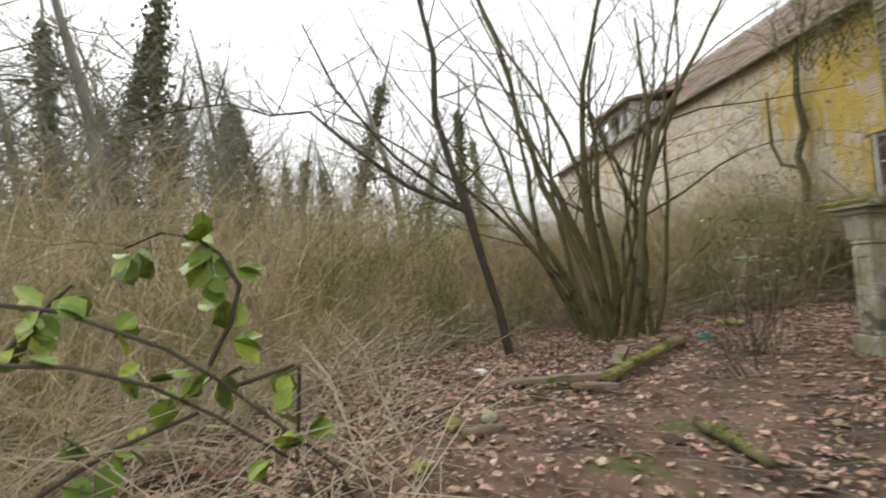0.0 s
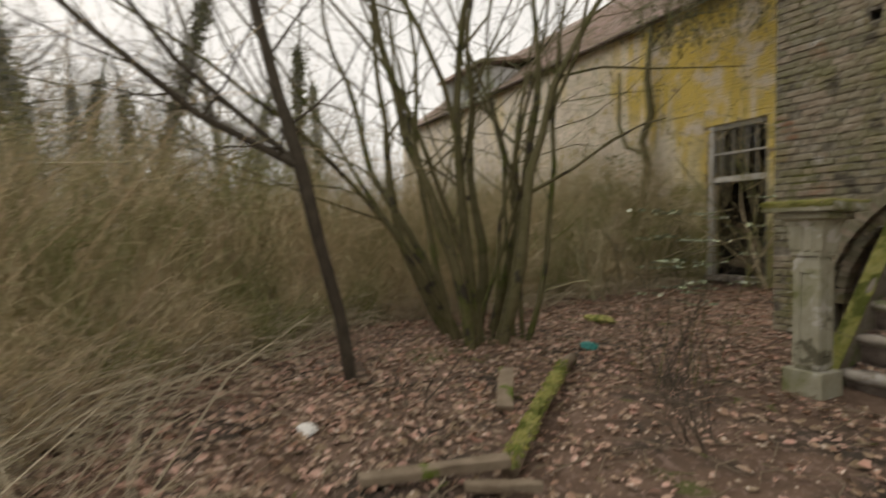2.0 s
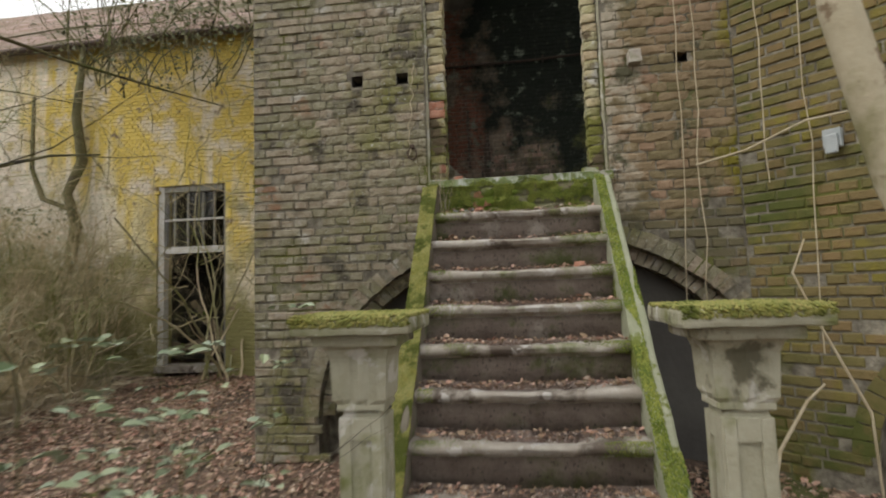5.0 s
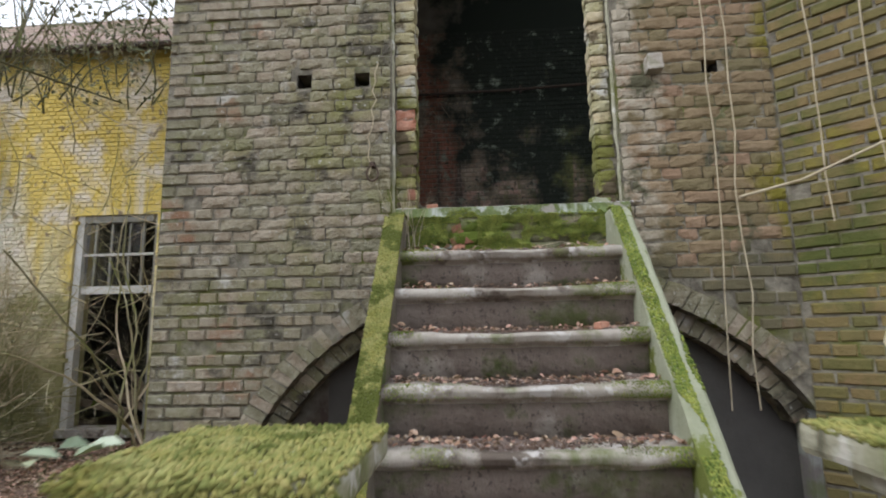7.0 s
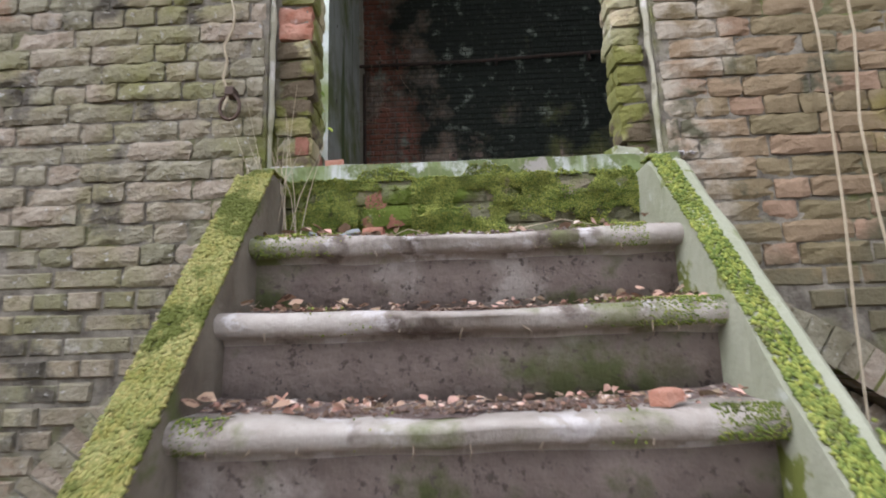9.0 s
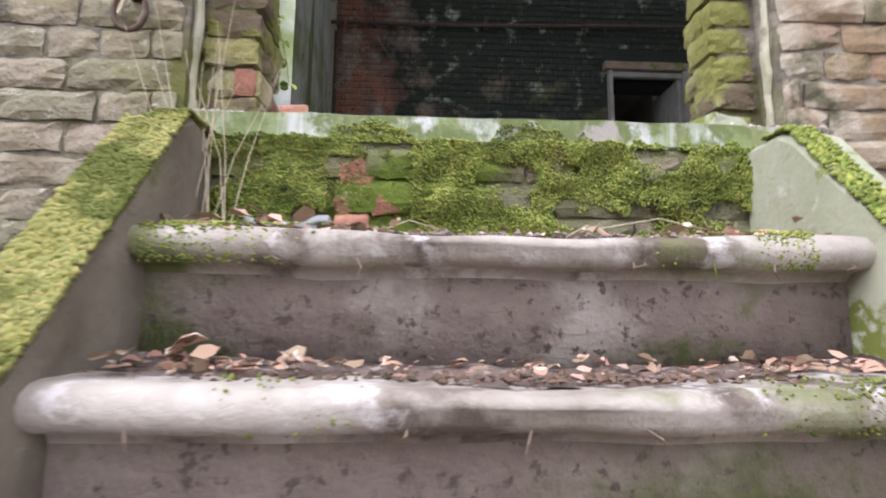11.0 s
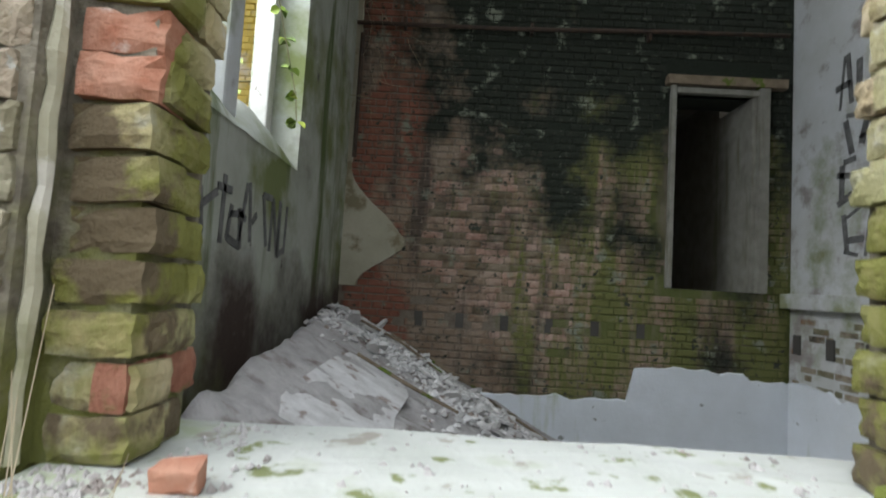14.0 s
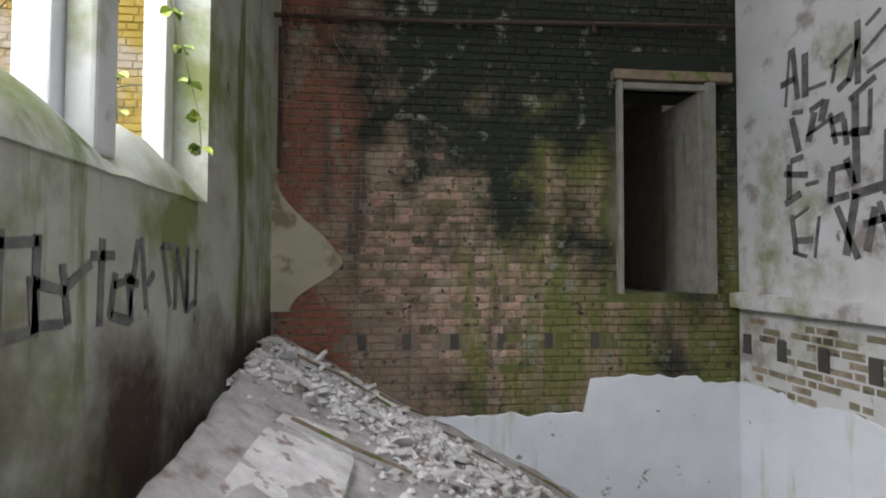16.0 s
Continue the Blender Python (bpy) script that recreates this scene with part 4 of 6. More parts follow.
# east wall: ledge and sockets
box_part("wall_ledge", 3.28, 3.4, 0.4, 4.5, 1.92, 2.06, "plaster", None, 0.012, "", 0.008, 8)
tagged(bpy.data.objects["wall_ledge"], "broken plaster ledge at the old floor level", "ledge", kind="structure")
# Sockets here are dark blocks on the plaster, coloured as shade.
g = Geo()
for k in range(9):
    y = 0.8 + k * 0.45
    g.box(3.385, 3.41, y - 0.05, y + 0.05, 1.5, 1.68)
g.obj("joist_socket", "dark", wall_east, "joist sockets as flat dark blocks for their shade")
g = Geo()
ys = np.linspace(0.5, 4.5, 60)
for y in ys:
    t = 1.22 + 0.16 * noise.noise(Vector((y * 2, 1, 1))) + 0.05 * noise.noise(Vector((y * 9, 1, 1)))
    g.v += [(3.4, y, 0.0), (3.372, y, 0.0), (3.372, y, t), (3.4, y, t + 0.01)]
for a in range(59):
    for k in range(3):
        g.f.append((a * 4 + k, a * 4 + k + 1, a * 4 + 5 + k, a * 4 + 4 + k))
g.obj("plaster_coat", "plaster_white", wall_east)
g = Geo()
joined_bricks(g, bond(0.5, 4.5, 1.2, 1.9, 17), (3.4, 0, 0), (0, 1, 0), (-1, 0, 0), rngb, 0.004)
tagged(g.obj("brickwork", "brick_far", wall_east), kind="stuff")

# west window: sloped sill humps, posts
for y0, y1 in ((1.0, 1.86), (1.88, 2.84)):
    g = Geo()
    n, m = 16, 12
    for i in range(n + 1):
        y = y0 + (y1 - y0) * i / n
        bow = math.sin(math.pi * i / n) ** 0.6
        for k in range(m + 1):
            t = k / m
            g.v.append((-1.085 - 0.40 * t, y, 2.65 + (0.08 + 0.28 * bow) * math.sin(t * math.pi / 2) ** 0.75 + 0.012 * noise.noise(Vector((y * 6, t * 7, 0)))))
    for i in range(n):
        for k in range(m):
            a = i * (m + 1) + k
            g.f.append((a, a + 1, a + m + 2, a + m + 1))
    g.obj("window_sill", "plaster_west", wall_west, "rounded sloping plaster sill", True)
win2 = tagged(new("window_2"), "large glassless window with bare posts", "window", kind="structure")
box_part("window_post", -1.30, -1.18, 1.80, 1.97, 2.74, 5.4, "plaster", win2, 0.02, "", 0.006, 4)
box_part("window_pier", -1.46, -1.31, 1.74, 1.95, 2.85, 5.4, "plaster_white", win2, 0.015, "", 0.006, 4)
box_part("window_post", -1.42, -1.30, 2.72, 2.835, 2.74, 5.4, "paint", win2, 0.012, "", 0.005, 4)

# rubble heap against the west wall
def heap_z(x, y):
    s = 1.74 - 0.53 * (x + 1.1)
    s -= 0.9 * smooth_step(0.0, 0.14, -1.06 + 0.09 * (4.3 - y) - x)
    return max(0.03, s + 0.05 * noise.noise(Vector((x * 2, y * 2, 0))) + 0.03 * noise.noise(Vector((x * 7, y * 7, 2))))


heap = thing("rubble_heap", "collapsed heap of plaster and lath against the wall", "rubble")
g = Geo()
hx, hy = np.linspace(-1.1, 2.3, 70), np.linspace(0.55, 4.5, 80)
g.v = [(float(x), float(y), heap_z(x, y)) for y in hy for x in hx]
g.f = [(j * 70 + i, j * 70 + i + 1, (j + 1) * 70 + i + 1, (j + 1) * 70 + i) for j in range(79) for i in range(69)]
g.obj("mound", "rubble", heap, smooth=True)
rng = random.Random(11)
g = Geo()
for k in range(4200):
    x = rng.uniform(-1.05, 2.1)
    y = 4.3 - abs(rng.gauss(0, 0.9)) - 0.25 * max(0, x)
    if y < 0.7:
        continue
    if x < -0.1 and y < 3.0 and rng.random() < 0.85:
        continue
    g.lump((x, y, heap_z(x, y) + 0.008), rng.choice((0.012, 0.018, 0.025, 0.04)) * rng.uniform(0.7, 1.3), rng, 1.0, 0.8)
tagged(g.obj("plaster_debris", "chunk", heap), kind="stuff")


def shard(parent, x, y, z, w, d, t, mat, nm, tilt, turn, seed):
    """A broken flat piece with an uneven outline."""
    r = random.Random(seed)
    n = 7 if w < 0.4 else 17
    square = lambda v: math.copysign(abs(v) ** (0.5 if w > 0.4 else 0.8), v)
    ring = [(square(math.cos(6.283 * k / n)) * w * r.uniform(0.75, 1.05) / 2, square(math.sin(6.283 * k / n)) * d * r.uniform(0.85, 1.05) / 2) for k in range(n)]
    g = Geo()
    g.v = [(a, b, t / 2) for a, b in ring] + [(a * 0.95, b * 0.95, -t / 2) for a, b in ring]
    g.f = [tuple(range(n)), tuple(reversed(range(n, 2 * n)))] + [(k + n, (k + 1) % n + n, (k + 1) % n, k) for k in range(n)]
    ob = g.obj(nm, mat, parent)
    ob.location = (x, y, z)
    ob.rotation_euler = (r.uniform(-0.1, 0.1) if w < 0.4 else 0.0, tilt, turn)
    return ob


for k in range(70):
    x = rng.uniform(-0.9, 1.9)
    y = rng.uniform(3.0, 4.35) - 0.3 * max(0, x)
    shard(heap, x, y, heap_z(x, y) + 0.03, rng.uniform(0.1, 0.32), rng.uniform(0.06, 0.2), rng.uniform(0.015, 0.035), "chunk", "plaster_piece", 0.49 + rng.uniform(-0.35, 0.35), rng.uniform(0, 3), k)
for k, (x, y, w, d) in enumerate(((-0.42, 1.95, 0.52, 2.0), (-0.02, 1.45, 0.5, 1.0))):
    shard(heap, x, y, 1.738 - 0.53 * (x + 1.1), w, d, 0.02, "chunk", "ceiling_panel", 0.487, 0.0, 90 + k)
for k in range(10):
    x, y = rng.uniform(-0.8, 1.6), rng.uniform(2.6, 4.3)
    g = Geo()
    a, L = rng.uniform(-0.5, 0.9), rng.uniform(0.3, 0.8)
    dx, dy = math.cos(a) * L / 2, math.sin(a) * L / 2
    p = [(x - dx, y - dy, heap_z(x - dx, y - dy) + 0.05), (x, y, heap_z(x, y) + 0.06), (x + dx, y + dy, heap_z(x + dx, y + dy) + 0.05)]
    g.tube(p, [0.012, 0.013, 0.010], 4)
    g.obj("lath", "wood", heap)

# graffiti strokes
STROKES = {"D": "0004 0424 2420 2000", "o": "0002 0222 2220 2000", "c": "2202 0200 0020", "t": "1014 0323", "A": "0014 1420 0212", "T": "1004 0424", "H": "0004 2024 0222", ".": "0212", "X": "0024 0420", "L": "0400 0020", "I": "0004", "E": "2404 0400 0020 0222", "P": "0004 0424 2422 2202", "r": "0003 0223", "N": "0004 0420 2024", "U": "0400 0020 2024"}


def graffiti(label, text, origin, along, out, size, gap, lean=0.0, seed=1, w=0.018, wild=0.0):
    r = random.Random(seed)
    t = thing("graffiti", label, "graffiti", "spray-painted writing on the walls")
    o, along, out = Vector(origin), Vector(along), Vector(out)
    for i, ch in enumerate(text):
        g = Geo()
        for s in STROKES.get(ch, "").split():
            q = []
            for k in (0, 2):
                u, v = int(s[k]) / 2 * 0.75 + r.uniform(-0.08 - wild, 0.08 + wild), int(s[k + 1]) / 4 + r.uniform(-0.06 - wild, 0.06 + wild)
                q.append(o + along * ((i * gap + u) * size + v * lean) + Vector((0, 0, v * size * 1.6)))
            d = (q[1] - q[0]).normalized()
            n = d.cross(out).normalized() * w * r.uniform(1 - wild * 3, 1 + wild * 5)
            e = d * w * 0.6
            v4 = [q[0] - n - e, q[0] + n - e, q[1] + n + e, q[1] - n + e]
            g.add([tuple(p + out * 0.006) for p in v4] + [tuple(p + out * 0.001) for p in v4], [(0, 1, 2, 3), (0, 4, 5, 1), (1, 5, 6, 2), (2, 6, 7, 3), (3, 7, 4, 0)])
        g.obj("letter", "paint_black", t)


graffiti("blurred black spray lettering on the green-stained plaster", "DcrtoA.TNU", (-1.1, 1.2, 2.1), (0, 1, 0), (1, 0, 0), 0.18, 0.83, 0.0, 3, 0.017, 0.03)
for k, (text, y, z, s) in enumerate((("ALoE", 3.86, 3.68, 0.27), ("TPoD", 3.8, 3.26, 0.22), ("E.oLI", 3.84, 2.86, 0.24), ("EIXA", 3.8, 2.4, 0.26))):
    graffiti("rows of dripping black spray lettering on pale plaster", text, (3.4, y, z), (0, -1, 0), (-1, 0, 0), s * 0.85, 1.1, 0.0, k + 9, 0.021, 0.13)

# ---- plants ----
M["leaf_pale"] = surface("glossy_pale_leaves", (0.20, 0.25, 0.13), (0.32, 0.36, 0.24), 12, 0.3, 0.0, 60, [], 0.3, True, 0.6)

def bent(p, d, length, segs, rng, wob, lift=0.0):
    pts, p, d = [Vector(p)], Vector(p), Vector(d).normalized()
    for k in range(segs):
        d = (d + Vector((rng.gauss(0, wob), rng.gauss(0, wob), rng.gauss(0, wob) + lift))).normalized()
        p = p + d * (length / segs)
        pts.append(p.copy())
    return pts


def branch(g, p, d, length, r, depth, rng, wob=0.16, lift=0.04, kids=4, sides=6, start=0.3, thin=0.25):
    segs = max(3, int(length / 0.22) if depth > 1 else 4)
    segs = min(segs, 12)
    pts = bent(p, d, length, segs, rng, wob, lift)
    radii = [r * (1 - (1 - thin) * i / segs) for i in range(segs + 1)]
    g.tube(pts, radii, max(3, sides))
    if depth <= 0:
        return
    for k in range(kids):
        t = start + (1 - start) * (k + rng.random()) / kids
        i = min(segs - 1, int(t * segs))
        q = pts[i].lerp(pts[i + 1], t * segs - i)
        base = (pts[i + 1] - pts[i]).normalized()
        side = base.cross(Vector((rng.gauss(0, 1), rng.gauss(0, 1), rng.gauss(0, 1)))).normalized()
        nd = base * rng.uniform(0.5, 0.9) + side * rng.uniform(0.45, 0.9)
        branch(g, q, nd, length * rng.uniform(0.3, 0.55), max(0.0016, radii[i] * 0.42), depth - 1, rng, wob * 1.15, lift, kids, sides - 2, 0.2, 0.3)


# many-stemmed hazel
rng = random.Random(7)
hazel = thing("hazel_shrub", "many-stemmed bare hazel with mossy green stems", "shrub", at=(0, 0, 0))
right = Vector((0.45, 0.89, 0))
away = Vector((-0.89, 0.45, 0))
for k in range(21):
    s = -1 + 2 * (k + rng.uniform(-0.4, 0.4)) / 20
    b = Vector((-3.08, -2.92, -0.05)) + right * (s * 0.36 + rng.gauss(0, 0.1)) + away * rng.gauss(0, 0.2)
    lean = right * (min(0.2, s * 0.42 + rng.uniform(-0.16, 0.12)) - 0.05) + away * rng.uniform(-0.22, 0.25)
    r = rng.uniform(0.02, 0.034) if k % 3 else rng.uniform(0.042, 0.055)
    for _ in range(12):  # no limb may reach over the path
        g = Geo()
        branch(g, b, lean + Vector((0, 0, 1)), rng.uniform(3.9, 5.9), r * 1.15, 3 if k % 4 == 0 else 2, rng, 0.115, 0.03, 5, 7, 0.25)
        if max(v[0] for v in g.v) < -1.3 and min(v[2] for v in g.v) > -0.2:
            break
    g.obj("stem", "bark", hazel, smooth=True)

# slender leaning tree with a long limb
slim = thing("slender_tree", "slender leaning bare tree with a long side limb", "tree")
g = Geo()
pts = [(-2.25, -4.44, -0.05), (-2.15, -4.55, 0.45), (-2.02, -4.72, 0.95), (-1.91, -4.85, 1.39), (-1.95, -4.98, 1.85), (-1.98, -5.1, 2.35), (-1.97, -5.08, 2.9), (-2.05, -5.2, 3.6), (-2.1, -5.3, 4.4)]
g.tube(pts, [0.047, 0.042, 0.04, 0.042, 0.034, 0.032, 0.028, 0.02, 0.01], 8)
g.obj("trunk", "bark_dark", slim, smooth=True)
for pts, r in (([(-1.91, -4.85, 1.39), (-1.92, -5.4, 1.65), (-1.95, -5.9, 2.05), (-2.0, -6.25, 2.38), (-2.04, -6.6, 2.36), (-1.98, -6.95, 2.45), (-2.05, -7.35, 2.42), (-2.0, -7.8, 2.3)], 0.026),
               ([(-1.91, -4.85, 1.4), (-2.0, -5.5, 1.95), (-2.1, -6.0, 2.6), (-2.2, -6.3, 3.3)], 0.02)):
    g = Geo()
    g.tube(pts, [r * max(0.2, 1 - 0.15 * i) for i in range(len(pts))], 6)
    for i in range(1, len(pts)):
        for _ in range(4):
            branch(g, Vector(pts[i - 1]).lerp(Vector(pts[i]), rng.random()), (rng.gauss(0, 0.6), rng.gauss(-0.3, 0.6), rng.uniform(0, 1)), rng.uniform(0.5, 1.2), 0.007, 2, rng, 0.15, 0.03, 4, 4)
    g.obj("limb", "bark_dark", slim, smooth=True)
g = Geo()
for z in np.linspace(1.6, 4.3, 13):
    branch(g, (-1.97, -5.0 - 0.1 * (z - 2), z), (rng.gauss(0, 0.7), rng.gauss(-0.1, 0.8), 0.6), rng.uniform(0.6, 1.6), 0.010, 2, rng, 0.13, 0.03, 4, 4)
g.obj("crown", "bark_dark", slim)

# pale leaning trunk by the steps
pale = thing("pale_tree", "pale smooth-barked tree leaning over the steps", "tree")
g = Geo()
pts = [(1.5, -2.36, -0.1), (1.32, -2.40, 0.45), (1.12, -2.43, 1.0), (0.93, -2.45, 1.5), (0.83, -2.46, 1.95), (0.78, -2.48, 2.5), (0.72, -2.5, 3.2), (0.66, -2.4, 4.2), (0.75, -2.2, 5.5)]
g.tube(pts, [0.07, 0.056, 0.052, 0.05, 0.048, 0.046, 0.042, 0.036, 0.02], 12)
g.obj("trunk", "bark_pale", pale, smooth=True)
g = Geo()
for z in (4.4, 4.7, 5.0, 5.2, 5.3):
    branch(g, (0.75, -2.35, z), (rng.gauss(0.3, 0.5), rng.gauss(-0.3, 0.5), 1.2), rng.uniform(0.8, 1.4), 0.02, 3, rng, 0.13, 0.03, 4, 5)
g.obj("crown", "bark", pale)


# far trees, some wrapped in ivy
def far_tree(seed, height, ivy):
    r = random.Random(seed)
    t = thing("woodland_tree", "tall bare tree with an ivy-wrapped trunk" if ivy else "tall bare woodland tree with haze in its pale bark", "tree", "bare trees behind the thicket")
    g = Geo()
    pts = bent((0, 0, -0.2), (r.gauss(0, 0.06), r.gauss(0, 0.06), 1), height, 9, r, 0.05)
    g.tube(pts, [0.26 * (1 - 0.9 * i / 9) for i in range(10)], 8)
    g.obj("trunk", "bark_far", t, smooth=True)
    g = Geo()
    for k in range(62):
        z = r.uniform(0.1, 0.95)
        p = pts[int(z * 9)]
        a = r.uniform(0, 6.28)
        branch(g, p, (math.cos(a), math.sin(a), r.uniform(0.3, 1.1)), height * (0.42 - 0.27 * z), 0.05 * (1.1 - z), 3, r, 0.16, 0.03, 4, 4, 0.25)
    g.obj("crown", "bark_far", t)
    if ivy:
        g = Geo()
        for k in range(2400):
            z = r.random() ** 1.2 * 0.8
            i = int(z * 9)
            p = pts[i].lerp(pts[i + 1], z * 9 - i)
            a, q = r.uniform(0, 6.28), abs(r.gauss(0.2, 0.35)) * (1.2 - z)
            g.leaf((p.x + q * math.cos(a), p.y + q * math.sin(a), p.z + r.uniform(-0.3, 0.3)), (r.gauss(0, 1), r.gauss(0, 1), -0.6), (math.cos(a), math.sin(a), 0.4), 0.17, 0.15)
        tagged(g.obj("ivy", "leaf_ivy", t), kind="stuff")
    return t


kinds = [far_tree(1, 12, True), far_tree(2, 11, False), far_tree(3, 13, True)]
spots = ((-8.5, -13.5), (-11, -12), (-10.5, -15.5), (-13, -14), (-14, -11.5), (-16, -16), (-17, -12.5), (-17.5, -9), (-20, -14), (-21, -10.5), (-22, -6.5), (-20.5, -3.8), (-25, -9), (-26, -3), (-24, 0.5), (-28, -13), (-30, -6), (-30, 2), (-15, -18.5), (-6, -17), (-34, -1), (-33, -10), (-12, -19), (-9.5, -17.5), (-13.5, -16.5), (-18.5, -17), (-16, -14), (-23, -12), (-19, -11), (-24, -15.5), (-27, -7), (-7.5, -15.5), (-22, -18))
for i, (x, y) in enumerate(spots):
    m = pose(x, y, ground_z(x, y), 0, 0, i * 67)
    if i < 3:
        kinds[i].matrix_basis = m
    else:
        copy_thing(kinds[(i * 2) % 3 if i < 12 else (i % 3)], m).scale = (1, 1, 0.8 + 0.05 * (i % 6))

# thicket of dry stems
EDGE_Y, EDGE_X = [-14, -7.6, -7.0, -6.4, -5.4, -3.8, -1.5, 1.0, 3.3, 4.3], [3.5, 2.2, 1.0, -0.9, -2.7, -4.2, -4.6, -5.5, -6.0, -6.7]


def thicket_depth(x, y):
    return float(np.interp(y, EDGE_Y, EDGE_X)) - x


rng = random.Random(19)
g = Geo()
made = 0
while made < 15000:
    y = rng.uniform(-13, 4.2)
    d = rng.random() ** 1.7 * 10
    x = float(np.interp(y, EDGE_Y, EDGE_X)) - d
    if d < 0.1 or x < -15 or (y > 4.4):
        continue
    if math.hypot(x - 2.5, y + 5.9) < 1.3:
        continue
    made += 1
    top = (0.5 + 1.95 * smooth_step(0.0, 2.2, d)) * rng.uniform(0.55, 1.25) * (0.75 + 0.5 * (noise.noise(Vector((x * 0.5, y * 0.5, 5))) + 0.5))
    if y < -6.2 and x > -2.5:
        top *= 0.5
    lean = Vector((rng.gauss(0.08, 0.34), rng.gauss(0, 0.34), 1))
    p = Vector((x, y, ground_z(x, y) - 0.02))
    droop = rng.random() ** 1.6 * 0.95
    a = rng.uniform(0, 6.28)
    pts = [p, p + lean * top * 0.4, p + lean * top * 0.75 + Vector((math.cos(a), math.sin(a), -0.1)) * droop * 0.25 * top, p + lean * top + Vector((math.cos(a), math.sin(a), -0.55)) * droop * 0.8 * top]
    r = rng.uniform(0.0025, 0.006) * (1 + d * 0.05)
    g.tube(pts, [r, r * 0.85, r * 0.6, r * 0.3], 3, False)
    for _ in range(rng.choice((1, 2, 2, 3))):
        q = pts[1].lerp(pts[2], rng.random())
        e = Vector((rng.gauss(0, 1), rng.gauss(0, 1), rng.uniform(0.0, 1.2))).normalized() * rng.uniform(0.2, 0.6)
        g.tube([q, q + e * 0.5 + Vector((0, 0, 0.03)), q + e], [r * 0.5, r * 0.4, r * 0.2], 3, False)
tagged(g.obj("thicket", "reed"), "dense dry thicket of brown and olive stems", "thicket", kind="stuff")
g = Geo()
for k in range(2600):
    y = rng.uniform(-9, 3.5)
    d = abs(rng.gauss(0, 1.2))
    x = float(np.interp(y, EDGE_Y, EDGE_X)) - d + rng.uniform(-0.3, 0.5)
    if math.hypot(x - 2.5, y + 5.9) < 0.9 or way_to_path(x, y) < 0.5:
        continue
    a, L = rng.uniform(0, 6.28), rng.uniform(0.3, 1.0)
    z = ground_z(x, y) + 0.02
    e = Vector((math.cos(a), math.sin(a), rng.uniform(0, 0.5))) * L
    p = Vector((x, y, z))
    g.tube([p, p + e * 0.5 + Vector((0, 0, 0.12 * L)), p + e], [0.004, 0.0035, 0.002], 3, False)
tangle = 0
while tangle < 600:
    x, y = rng.uniform(-1.6, 1.7), rng.uniform(-7.4, -5.65)
    if way_to_path(x, y) < 0.45 or math.hypot(x - 2.86, y + 5.89) < 0.8:
        continue
    tangle += 1
    a, L = rng.uniform(0, 6.28), rng.uniform(0.25, 0.9)
    p = Vector((x, y, ground_z(x, y)))
    e = Vector((math.cos(a), math.sin(a), rng.uniform(0, 0.75))) * L
    r = rng.uniform(0.0018, 0.004)
    g.tube([p, p + e * 0.5 + Vector((0, 0, 0.16 * L)), p + e], [r, r * 0.85, r * 0.5], 3, False)
tagged(g.obj("fallen_stems", "vine"), "pale fallen grass stems along the thicket edge", "dry grass", kind="stuff")

# evergreen growth by the wing wall
def leafy_mass(name, label, mat, box, count, size, seed, stems=40, wood="bark"):
    r = random.Random(seed)
    x0, x1, y0, y1, z0, z1 = box
    t = thing(name, label, "shrub")
    g = Geo()
    for k in range(stems):
        p = (r.uniform(x0, x1), r.uniform(y0, y1), ground_z(0, 0) if z0 < 0.5 else z0)
        branch(g, p, (r.gauss(0, 0.35), r.gauss(0, 0.3), 1), (z1 - z0) * r.uniform(0.6, 1.1), 0.014, 2, r, 0.14, 0.02, 5, 4, 0.2)
    tagged(g.obj("stem_mass", wood, t), kind="stuff")
    g = Geo()
    for k in range(count):
        x, y, z = r.uniform(x0, x1), r.uniform(y0, y1), z0 + (z1 - z0) * r.random()
        n = noise.noise(Vector((x * 1.1, y * 1.1, z * 1.1)))
        if n < -0.05 or z > z1 - 0.9 * abs(noise.noise(Vector((x * 0.8, 3, 0)))) - 0.2:
            continue
        g.leaf((x, y, z), (r.gauss(0, 1), r.gauss(0, 1), r.gauss(-0.3, 0.6)), (r.gauss(0, 0.6), -1, r.uniform(0, 1.2)), size * r.uniform(0.7, 1.3), size * 0.65)
    tagged(g.obj("leaves", mat, t), kind="stuff")


leafy_mass("ivy_bush", "dark tangled ivy bush below the yellow wall", "leaf_ivy", (-10.2, -6.9, 3.0, 4.7, 0.0, 3.1), 1900, 0.075, 5, 200, "reed")
leafy_mass("evergreen_boughs", "dark evergreen boughs hanging over the wing eaves", "leaf_ivy", (-7.0, -2.2, 2.6, 4.6, 4.9, 7.5), 3200, 0.08, 6, 80)
# dry twiggy shrubs before the wing wall
M["twig_olive"] = surface("olive_shrub_twigs", (0.32, 0.275, 0.16), (0.48, 0.42, 0.28), 4, 0.85, 0.0, 60, [((0.20, 0.205, 0.07), 1.2, 0.5, 0.2)], 0.4, True)
rng = random.Random(77)
